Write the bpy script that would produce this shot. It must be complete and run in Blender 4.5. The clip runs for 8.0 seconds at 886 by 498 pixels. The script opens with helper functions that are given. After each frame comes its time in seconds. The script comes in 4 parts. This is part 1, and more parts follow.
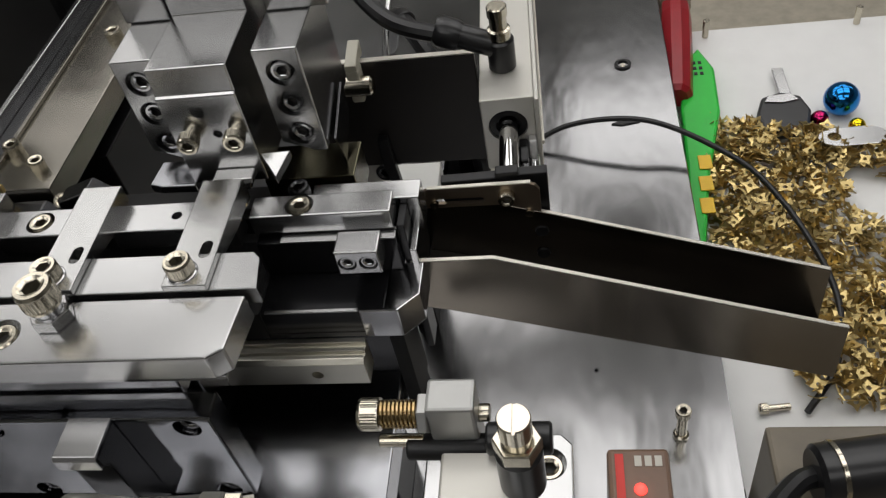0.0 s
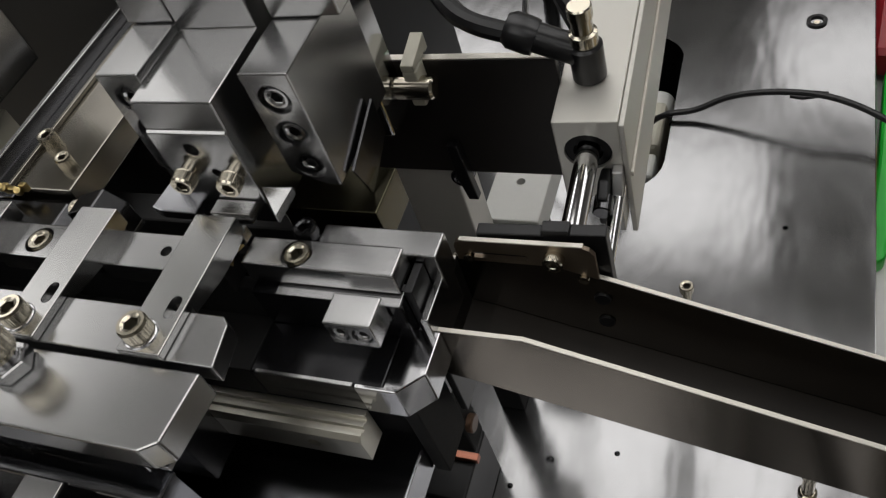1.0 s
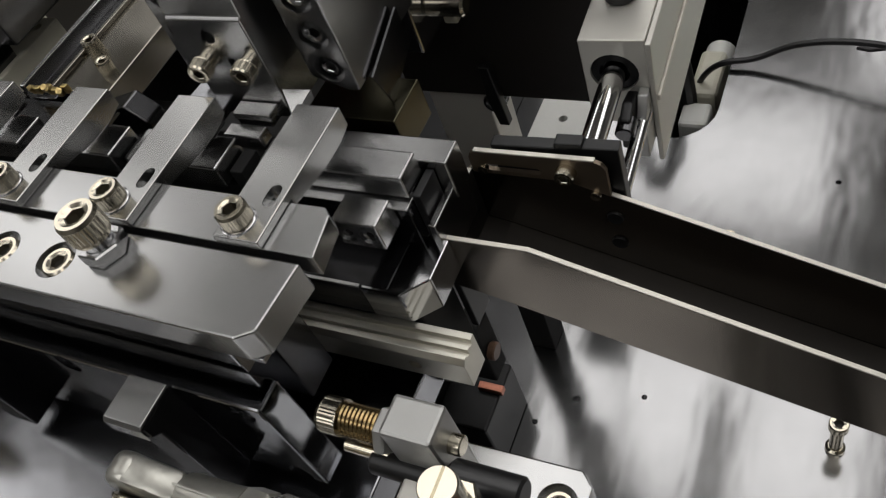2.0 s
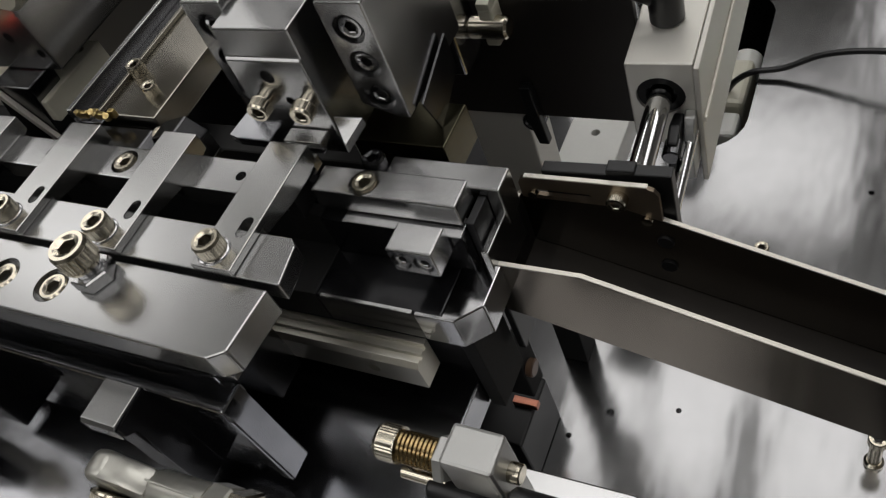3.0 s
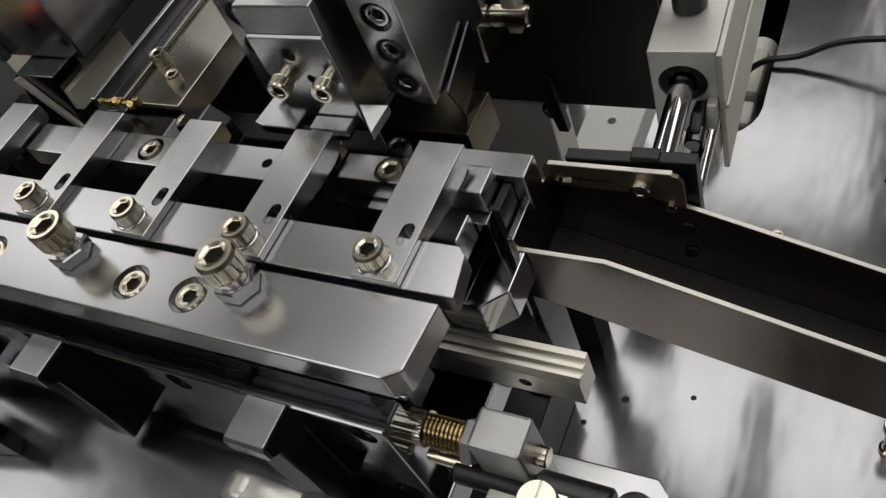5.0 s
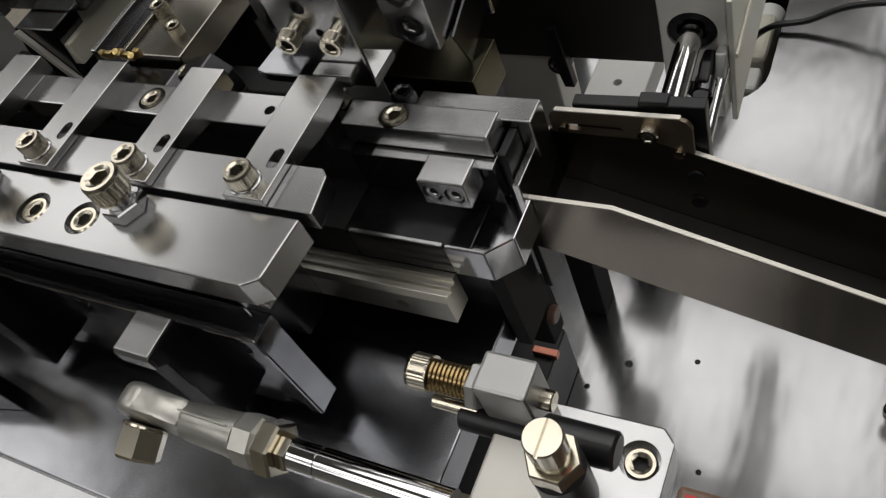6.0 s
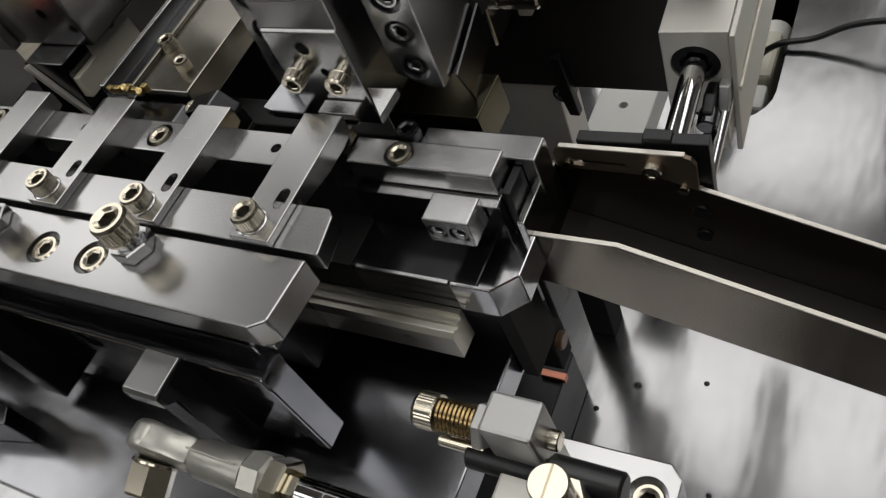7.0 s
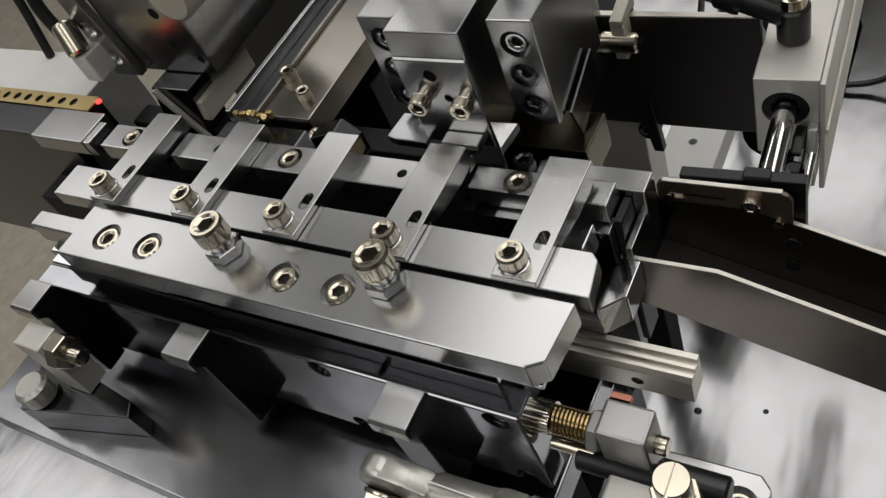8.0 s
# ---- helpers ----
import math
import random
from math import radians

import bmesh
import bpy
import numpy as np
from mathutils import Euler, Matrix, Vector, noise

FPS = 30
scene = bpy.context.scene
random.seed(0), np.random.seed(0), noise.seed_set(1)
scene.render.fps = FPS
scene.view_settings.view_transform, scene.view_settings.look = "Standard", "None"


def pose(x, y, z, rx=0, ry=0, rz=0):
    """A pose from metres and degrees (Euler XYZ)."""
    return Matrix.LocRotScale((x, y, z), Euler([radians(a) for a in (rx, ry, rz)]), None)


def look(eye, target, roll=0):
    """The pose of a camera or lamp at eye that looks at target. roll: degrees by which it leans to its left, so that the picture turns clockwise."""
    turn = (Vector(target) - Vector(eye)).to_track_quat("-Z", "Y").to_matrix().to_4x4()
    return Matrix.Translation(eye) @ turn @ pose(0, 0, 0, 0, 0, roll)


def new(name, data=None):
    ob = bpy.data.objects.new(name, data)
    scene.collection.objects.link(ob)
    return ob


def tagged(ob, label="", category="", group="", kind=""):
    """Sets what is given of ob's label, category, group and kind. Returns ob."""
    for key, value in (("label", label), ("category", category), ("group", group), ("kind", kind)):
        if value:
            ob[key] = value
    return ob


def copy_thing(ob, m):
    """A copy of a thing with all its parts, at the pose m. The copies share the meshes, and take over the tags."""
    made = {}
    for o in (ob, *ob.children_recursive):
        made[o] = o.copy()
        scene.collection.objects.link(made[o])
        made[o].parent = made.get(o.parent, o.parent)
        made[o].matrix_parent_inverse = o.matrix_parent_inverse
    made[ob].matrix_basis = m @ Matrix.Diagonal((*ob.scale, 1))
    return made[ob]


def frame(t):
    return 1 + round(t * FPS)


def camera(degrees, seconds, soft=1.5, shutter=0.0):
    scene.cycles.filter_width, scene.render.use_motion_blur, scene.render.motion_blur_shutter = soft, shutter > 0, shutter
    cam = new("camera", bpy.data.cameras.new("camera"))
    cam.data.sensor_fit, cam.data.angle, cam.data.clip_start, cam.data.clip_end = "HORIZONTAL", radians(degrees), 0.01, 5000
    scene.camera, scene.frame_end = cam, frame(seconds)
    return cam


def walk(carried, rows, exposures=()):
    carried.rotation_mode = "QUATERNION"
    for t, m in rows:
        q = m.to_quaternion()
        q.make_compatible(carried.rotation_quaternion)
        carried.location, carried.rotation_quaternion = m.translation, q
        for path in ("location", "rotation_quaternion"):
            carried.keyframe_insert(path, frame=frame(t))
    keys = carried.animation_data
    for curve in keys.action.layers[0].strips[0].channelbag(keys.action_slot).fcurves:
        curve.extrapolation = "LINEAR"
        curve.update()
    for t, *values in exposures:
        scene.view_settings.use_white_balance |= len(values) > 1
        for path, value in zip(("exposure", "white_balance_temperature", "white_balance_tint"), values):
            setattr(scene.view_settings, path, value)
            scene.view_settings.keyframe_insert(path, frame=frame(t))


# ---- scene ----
# ---- camera and its path (metres; the base plate's top is z = 0) ----
cam = camera(55.76, 8.0, soft=1.3)
PATH = [
    (0, (0.0535, -0.1757, 0.4277), (0.0212, -0.0405, 0.2838), -12.30),
    (0.3, (0.043, -0.146, 0.434), (-0.300, 1.147, -1.053), -12.2),
    (0.5, (0.0501, -0.1361, 0.4233), (0.0036, -0.0095, 0.2756), -16.08),
    (0.7, (0.055, -0.122, 0.426), (-0.496, 1.051, -1.097), -17.6),
    (1, (0.0859, -0.1044, 0.4111), (0.0107, 0.0065, 0.2627), -22.25),
    (1.2, (0.097, -0.102, 0.412), (-0.743, 0.926, -1.084), -24.3),
    (1.4, (0.103, -0.099, 0.405), (-0.760, 0.907, -1.093), -24.6),
    (1.5, (0.1042, -0.0989, 0.4010), (0.0180, 0.0030, 0.2521), -24.37),
    (1.6, (0.112, -0.096, 0.396), (-0.791, 0.900, -1.084), -25.5),
    (1.8, (0.105, -0.100, 0.406), (-0.739, 0.857, -1.135), -24.4),
    (2, (0.1007, -0.1114, 0.4008), (0.0129, -0.0131, 0.2504), -24.89),
    (3.5, (0.0896, -0.1104, 0.4112), (-0.0012, -0.0132, 0.2618), -26.23),
    (4, (0.0895, -0.1103, 0.4110), (-0.0014, -0.0139, 0.2613), -26.47),
    (5.5, (0.0877, -0.1180, 0.4112), (-0.0043, -0.0247, 0.2601), -27.22),
    (6, (0.0877, -0.1205, 0.4044), (-0.0038, -0.0296, 0.2516), -27.63),
    (6.5, (0.0883, -0.1207, 0.4050), (-0.0035, -0.0304, 0.2520), -28.49),
    (7, (0.0880, -0.1146, 0.4091), (-0.0058, -0.0228, 0.2583), -28.42),
    (7.5, (0.0857, -0.1196, 0.4249), (-0.0117, -0.0265, 0.2771), -28.10),
    (8, (0.0771, -0.1370, 0.4331), (-0.0230, -0.0426, 0.2878), -27.19),
]
walk(cam, [(t, look(eye, target, roll)) for t, eye, target, roll in PATH],
     exposures=[(0.0, 0.2), (0.5, 0.1), (1.0, 0.0), (1.5, 0.0), (4.0, -0.1), (5.5, -0.04), (7.0, 0.0), (8.0, 0.0)])

# ---- light: a workshop lit by panel lights under its ceiling ----
world = bpy.data.worlds.new("workshop_air")
scene.world = world
world.use_nodes = True
world.node_tree.nodes["Background"].inputs[0].default_value = (0.75, 0.82, 0.9, 1)
world.node_tree.nodes["Background"].inputs[1].default_value = 0.004


# ---- materials ----
def material(name, color, metallic=0.0, rough=0.4, grain=0.0, grain_size=(1, 1, 1), scale=400.0, stain=0.0, bump=0.0,
             rough_var=0.1, emit=0.0, island=0.0, coat=0.0, wave=0.0, wave_size=(1, 0.15, 1), aniso=0.0):
    """A procedural surface: colour with stains and grain at two scales, uneven gloss, fine relief. Sizes per metre."""
    m = bpy.data.materials.new(name)
    m.use_nodes = True
    nt = m.node_tree
    bs = nt.nodes["Principled BSDF"]
    co = nt.nodes.new("ShaderNodeTexCoord")
    mp = nt.nodes.new("ShaderNodeMapping")
    mp.inputs["Scale"].default_value = grain_size
    nt.links.new(co.outputs["Object"], mp.inputs["Vector"])
    fine = nt.nodes.new("ShaderNodeTexNoise")
    fine.inputs["Scale"].default_value, fine.inputs["Detail"].default_value = scale, 4
    nt.links.new(mp.outputs["Vector"], fine.inputs["Vector"])
    wide = nt.nodes.new("ShaderNodeTexNoise")
    wide.inputs["Scale"].default_value, wide.inputs["Detail"].default_value = 35, 3
    nt.links.new(co.outputs["Object"], wide.inputs["Vector"])
    mix = nt.nodes.new("ShaderNodeMix")
    mix.data_type = "RGBA"
    dark = [c * (1 - grain) for c in color]
    light = [min(1, c * (1 + grain)) for c in color]
    mix.inputs[6].default_value, mix.inputs[7].default_value = (*dark, 1), (*light, 1)
    nt.links.new(fine.outputs["Fac"], mix.inputs[0])
    out = mix.outputs[2]
    if stain:
        ramp = nt.nodes.new("ShaderNodeMapRange")
        ramp.inputs["From Min"].default_value, ramp.inputs["From Max"].default_value = 0.3, 0.7
        ramp.inputs["To Min"].default_value, ramp.inputs["To Max"].default_value = 1 - stain, 1.0
        nt.links.new(wide.outputs["Fac"], ramp.inputs["Value"])
        mul = nt.nodes.new("ShaderNodeMix")
        mul.data_type, mul.blend_type = "RGBA", "MULTIPLY"
        mul.inputs[0].default_value = 1
        nt.links.new(out, mul.inputs[6])
        nt.links.new(ramp.outputs["Result"], mul.inputs[7])
        out = mul.outputs[2]
    if island:
        geo = nt.nodes.new("ShaderNodeNewGeometry")
        hs = nt.nodes.new("ShaderNodeHueSaturation")
        rng = nt.nodes.new("ShaderNodeMapRange")
        rng.inputs["To Min"].default_value, rng.inputs["To Max"].default_value = 1 - island, 1 + island
        nt.links.new(geo.outputs["Random Per Island"], rng.inputs["Value"])
        nt.links.new(rng.outputs["Result"], hs.inputs["Value"])
        nt.links.new(out, hs.inputs["Color"])
        out = hs.outputs["Color"]
    nt.links.new(out, bs.inputs["Base Color"])
    bs.inputs["Metallic"].default_value = metallic
    rr = nt.nodes.new("ShaderNodeMapRange")
    rr.inputs["To Min"].default_value, rr.inputs["To Max"].default_value = max(0.02, rough - rough_var), min(1, rough + rough_var)
    blend = nt.nodes.new("ShaderNodeMath")
    blend.operation = "MULTIPLY_ADD"
    blend.inputs[1].default_value = 0.5
    half = nt.nodes.new("ShaderNodeMath")
    half.operation = "MULTIPLY"
    half.inputs[1].default_value = 0.5
    nt.links.new(wide.outputs["Fac"], half.inputs[0])
    nt.links.new(fine.outputs["Fac"], blend.inputs[0])
    nt.links.new(half.outputs[0], blend.inputs[2])
    nt.links.new(blend.outputs[0], rr.inputs["Value"])
    nt.links.new(rr.outputs["Result"], bs.inputs["Roughness"])
    if bump:
        bp = nt.nodes.new("ShaderNodeBump")
        bp.inputs["Strength"].default_value, bp.inputs["Distance"].default_value = bump, 0.0002
        nt.links.new(fine.outputs["Fac"], bp.inputs["Height"])
        nt.links.new(bp.outputs["Normal"], bs.inputs["Normal"])
        if wave:
            ws = nt.nodes.new("ShaderNodeMapping")
            ws.inputs["Scale"].default_value = wave_size
            nt.links.new(co.outputs["Object"], ws.inputs["Vector"])
            swell = nt.nodes.new("ShaderNodeTexNoise")
            swell.inputs["Scale"].default_value, swell.inputs["Detail"].default_value = 45, 2
            nt.links.new(ws.outputs["Vector"], swell.inputs["Vector"])
            bw = nt.nodes.new("ShaderNodeBump")
            bw.inputs["Strength"].default_value, bw.inputs["Distance"].default_value = 1.0, wave
            nt.links.new(swell.outputs["Fac"], bw.inputs["Height"])
            nt.links.new(bw.outputs["Normal"], bp.inputs["Normal"])
    if coat:
        bs.inputs["Coat Weight"].default_value = coat
    if emit:
        bs.inputs["Emission Color"].default_value = (*color, 1)
        bs.inputs["Emission Strength"].default_value = emit
    return m


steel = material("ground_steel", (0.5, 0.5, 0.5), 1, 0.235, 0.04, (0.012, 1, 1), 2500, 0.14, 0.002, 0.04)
steel_cross = material("cross_ground_steel", (0.52, 0.52, 0.515), 1, 0.25, 0.04, (1, 0.012, 1), 2500, 0.14, 0.002, 0.04)
steel_fine = material("fine_ground_steel", (0.5, 0.5, 0.51), 1, 0.13, 0.02, (0.012, 1, 1), 3500, 0.15, 0.004, 0.03)
sub_steel = material("worn_sub_plate_steel", (0.38, 0.385, 0.405), 1, 0.21, 0.04, (1, 1, 1), 800, 0.35, 0.004, 0.06, wave=0.00018, wave_size=(1, 1, 1))
steel_dark = material("blued_tool_steel", (0.13, 0.13, 0.135), 1, 0.22, 0.015, (0.02, 1, 1), 3500, 0.25, 0.002, 0.025)
olive_steel = material("oiled_bronze_steel", (0.13, 0.12, 0.08), 1, 0.25, 0.06, (0.2, 1, 1), 3000, 0.25, 0.004, 0.035)
black_oxide = material("black_oxide", (0.012, 0.012, 0.013), 0.3, 0.36, 0.2, (1, 1, 1), 3000, 0.3, 0.02, 0.1)
# near-black for dark parts; also puts the track gap's shade into colour
matte_black = material("matte_black_and_track_shade", (0.004, 0.004, 0.0042), 0, 0.7, 0.2, (1, 1, 1), 600, 0.3, 0.02, 0.08)
# guard plate's black anodising; in the chute the same black serves as shade
black_ano_and_shade = material("black_anodised_and_chute_shade", (0.022, 0.019, 0.017), 0.2, 0.38, 0.15, (1, 1, 1), 3000, 0.3, 0.02, 0.08)
warm_steel = material("oiled_guide_steel", (0.34, 0.32, 0.28), 1, 0.25, 0.05, (1, 0.05, 1), 2500, 0.25, 0.0015, 0.05)
# glossy black; stands in for dark reflections on gussets and track front wall
gloss_black = material("glossy_black_steel", (0.02, 0.02, 0.022), 0.6, 0.16, 0.1, (1, 1, 1), 2500, 0.25, 0.004, 0.04)
mirror_steel = material("lapped_steel", (0.3, 0.305, 0.32), 1, 0.085, 0.02, (0.05, 1, 1), 3000, 0.2, 0.002, 0.03, wave=0.0003, wave_size=(1, 1, 1))
chrome = material("chromed_rod", (0.66, 0.66, 0.66), 1, 0.07, 0.02, (1, 1, 1), 2000, 0.05, 0.0, 0.03)
nickel = material("nickel_plated", (0.62, 0.575, 0.47), 1, 0.19, 0.06, (1, 1, 1), 3000, 0.15, 0.03, 0.07)
zinc = material("zinc_cast", (0.58, 0.57, 0.52), 0.75, 0.33, 0.1, (1, 1, 1), 400, 0.25, 0.3, 0.1)
brass = material("brass", (0.56, 0.43, 0.19), 1, 0.34, 0.1, (1, 1, 1), 1500, 0.15, 0.03, 0.08, island=0.4)
spring_steel = material("bronze_spring_wire", (0.46, 0.34, 0.17), 1, 0.25, 0.1, (1, 1, 1), 2000, 0.2, 0.02, 0.08)
# near-black colour for the shade at the bottom of screw sockets
socket_dark = material("socket_floor_shade", (0.012, 0.011, 0.01), 0.3, 0.45, 0.2, (1, 1, 1), 2000, 0.2, 0.0, 0.1)
alu = material("clear_anodised_aluminium", (0.6, 0.585, 0.54), 0.5, 0.42, 0.03, (1, 1, 1), 6000, 0.06, 0.03, 0.08)
alu_dull = material("bead_blasted_aluminium", (0.42, 0.42, 0.41), 0.8, 0.42, 0.05, (1, 1, 1), 6000, 0.1, 0.04, 0.08)
stainless = material("brushed_stainless_sheet", (0.22, 0.197, 0.167), 1, 0.19, 0.05, (0.1, 1, 1), 5000, 0.2, 0.015, 0.07)
tab_steel = material("browned_tab_steel", (0.3, 0.24, 0.18), 0.9, 0.4, 0.08, (0.1, 1, 1), 4000, 0.35, 0.02, 0.08)
rail_steel = material("ground_rail_steel", (0.6, 0.58, 0.51), 1, 0.33, 0.05, (0.02, 1, 1), 2500, 0.2, 0.006, 0.06)
bright_edge = material("sheared_edge", (0.72, 0.69, 0.62), 0.6, 0.45, 0.06, (1, 1, 1), 3000, 0.1, 0.03, 0.08)
base_steel = material("plated_base_steel", (0.34, 0.34, 0.345), 1, 0.165, 0.03, (1, 0.05, 1), 1500, 0.14, 0.0004, 0.05, wave=0.0004, wave_size=(1, 0.35, 1))
rubber = material("black_rubber", (0.009, 0.009, 0.01), 0, 0.42, 0.2, (1, 1, 1), 2000, 0.2, 0.03, 0.1)
plastic_black = material("black_nylon", (0.012, 0.012, 0.013), 0, 0.32, 0.15, (1, 1, 1), 2000, 0.15, 0.03, 0.08)
laminate = material("white_laminate", (0.72, 0.72, 0.71), 0, 0.35, 0.02, (1, 1, 1), 60, 0.05, 0.0, 0.08)
green_plastic = material("green_plastic", (0.02, 0.5, 0.045), 0, 0.35, 0.05, (1, 1, 1), 300, 0.08, 0.0, 0.08)
yellow_plastic = material("yellow_plastic", (0.8, 0.5, 0.03), 0, 0.4, 0.05, (1, 1, 1), 300, 0.08, 0.0, 0.08)
red_plastic = material("red_lacquer", (0.3, 0.012, 0.02), 0, 0.3, 0.08, (1, 1, 1), 300, 0.15, 0.0, 0.08)
beige = material("beige_cast_part", (0.34, 0.29, 0.22), 0, 0.5, 0.06, (1, 1, 1), 600, 0.15, 0.03, 0.1)
brown_tan = material("tan_box_paint", (0.2, 0.17, 0.125), 0, 0.5, 0.06, (1, 1, 1), 300, 0.25, 0.03, 0.1)
brown_case = material("brown_sensor_case", (0.17, 0.1, 0.065), 0, 0.4, 0.08, (1, 1, 1), 600, 0.2, 0.02, 0.1)
cream = material("cream_painted_part", (0.52, 0.5, 0.41), 0, 0.4, 0.04, (1, 1, 1), 600, 0.12, 0.02, 0.08)
white_part = material("white_acetal", (0.66, 0.66, 0.63), 0, 0.4, 0.03, (1, 1, 1), 600, 0.08, 0.02, 0.08)
copper = material("copper_terminal", (0.6, 0.25, 0.17), 1, 0.35, 0.1, (1, 1, 1), 600, 0.15, 0.0, 0.1)
blue_foil = material("blue_metal_bead", (0.02, 0.22, 0.6), 1, 0.12, 0.1, (1, 1, 1), 100, 0.1, 0.0, 0.05)
pink_foil = material("crimson_metal_bead", (0.45, 0.02, 0.12), 1, 0.15, 0.1, (1, 1, 1), 100, 0.1, 0.0, 0.05)
yellow_foil = material("yellow_metal_bead", (0.8, 0.6, 0.02), 1, 0.15, 0.1, (1, 1, 1), 100, 0.1, 0.0, 0.05)
wall_paint = material("grey_wall_paint", (0.3, 0.3, 0.29), 0, 0.6, 0.04, (1, 1, 1), 30, 0.1, 0.02, 0.1)
ceiling_paint = material("grey_ceiling_paint", (0.25, 0.25, 0.25), 0, 0.7, 0.04, (1, 1, 1), 20, 0.1, 0.02, 0.1)
floor_paint = material("tan_workshop_floor", (0.46, 0.42, 0.34), 0, 0.45, 0.08, (1, 1, 1), 25, 0.2, 0.02, 0.1)
panel_glow = material("lit_diffuser", (1.0, 0.985, 0.975), 0, 0.4, emit=2.2)
red_glow = material("lit_red_diode", (1.0, 0.04, 0.03), 0, 0.4, emit=3.0)
label_red = material("red_print", (0.55, 0.03, 0.02), 0, 0.5, 0.05, (1, 1, 1), 300, 0.1)
label_pale = material("pale_print", (0.5, 0.48, 0.42), 0, 0.5, 0.05, (1, 1, 1), 300, 0.1)

# ---- building blocks (all lengths below in millimetres) ----
MM = 0.001
ORIGIN = {}


def thing(name, at, label, category, group="", kind=""):
    ob = new(name)
    ob.empty_display_size = 0.01
    ob.location = Vector(at) * MM
    ORIGIN[ob] = Vector(at)
    return tagged(ob, label, category, group, kind)


def part(name, bm, material, parent, label="", smooth=False):
    """Links a bmesh, given in millimetres of the world, as one mesh under its thing or part."""
    at = ORIGIN[parent]
    bmesh.ops.recalc_face_normals(bm, faces=bm.faces)
    bmesh.ops.translate(bm, verts=bm.verts, vec=-at)
    bmesh.ops.scale(bm, verts=bm.verts, vec=(MM, MM, MM))
    me = bpy.data.meshes.new(name)
    if smooth:
        for f in bm.faces:
            f.smooth = True
        for e in bm.edges:
            e.smooth = len(e.link_faces) == 2 and e.calc_face_angle(0) < 0.6
    bm.to_mesh(me)
    bm.free()
    me.materials.append(material)
    ob = new(name, me)
    ob.parent = parent
    ORIGIN[ob] = at
    return tagged(ob, label)


def setting(name, bm, material, label, category):
    """Links a bmesh as a top-level piece of the setting."""
    holder = new(name)
    ORIGIN[holder] = Vector((0, 0, 0))
    ob = part(name, bm, material, holder)
    ob.parent = None
    bpy.data.objects.remove(holder)
    ob.name = name
    ORIGIN[ob] = Vector((0, 0, 0))
    return tagged(ob, label, category, kind="structure")


def box(x0, x1, y0, y1, z0, z1, bevel=0.4, bm=None, seg=2):
    own = bmesh.new()
    bmesh.ops.create_cube(own, size=1)
    bmesh.ops.scale(own, verts=own.verts, vec=(x1 - x0, y1 - y0, z1 - z0))
    bmesh.ops.translate(own, verts=own.verts, vec=((x0 + x1) / 2, (y0 + y1) / 2, (z0 + z1) / 2))
    if bevel:
        bmesh.ops.bevel(own, geom=own.edges[:], offset=bevel, segments=seg, profile=0.5, affect="EDGES")
    return join(own, bm)


def join(own, bm):
    if bm is None:
        return own
    me = bpy.data.meshes.new("joined")
    own.to_mesh(me)
    own.free()
    bm.from_mesh(me)
    bpy.data.meshes.remove(me)
    return bm


def prism(points, axis, a, b, bevel=0.4, bm=None):
    """An outline extruded along an axis from a to b. Outline: (y, z) for x, (x, z) for y, (x, y) for z."""
    own = bmesh.new()
    def at(p, v):
        return {"x": (v, p[0], p[1]), "y": (p[0], v, p[1]), "z": (p[0], p[1], v)}[axis]
    lo, hi = [own.verts.new(at(p, a)) for p in points], [own.verts.new(at(p, b)) for p in points]
    own.faces.new(lo)
    own.faces.new(hi[::-1])
    n = len(points)
    for k in range(n):
        own.faces.new((lo[k], lo[(k + 1) % n], hi[(k + 1) % n], hi[k]))
    bmesh.ops.recalc_face_normals(own, faces=own.faces)
    if bevel:
        bmesh.ops.bevel(own, geom=own.edges[:], offset=bevel, segments=2, profile=0.5, affect="EDGES", clamp_overlap=True)
    return join(own, bm)


def lathe(profile, at, direction, sides=32, bm=None):
    """A turned body: profile of (radius, distance along direction) from at."""
    own = bmesh.new()
    q = Vector(direction).normalized().to_track_quat("Z", "Y")
    rings = []
    for r, d in profile:
        if r <= 0:
            rings.append([own.verts.new(Vector(at) + q @ Vector((0, 0, d)))])
        else:
            rings.append([own.verts.new(Vector(at) + q @ Vector((r * math.cos(2 * math.pi * k / sides), r * math.sin(2 * math.pi * k / sides), d)))
                          for k in range(sides)])
    for a, b in zip(rings, rings[1:]):
        for k in range(sides):
            j = (k + 1) % sides
            if len(a) == 1 and len(b) == 1:
                continue
            if len(a) == 1:
                own.faces.new((a[0], b[k], b[j]))
            elif len(b) == 1:
                own.faces.new((a[k], a[j], b[0]))
            else:
                own.faces.new((a[k], a[j], b[j], b[k]))
    return join(own, bm)


def rod(at, to, r, sides=24, bevel=0.3, bm=None):
    at, to = Vector(at), Vector(to)
    n = (to - at).length
    return lathe([(0, 0), (r - bevel, 0), (r, bevel), (r, n - bevel), (r - bevel, n), (0, n)], at, to - at, sides, bm)


def hexagon(at, to, across, bm=None, bevel=0.4):
    at, to = Vector(at), Vector(to)
    n, r = (to - at).length, across / math.sqrt(3)
    return lathe([(0, 0), (r - bevel, 0), (r, bevel), (r, n - bevel), (r - bevel, n), (0, n)], at, to - at, 6, bm)


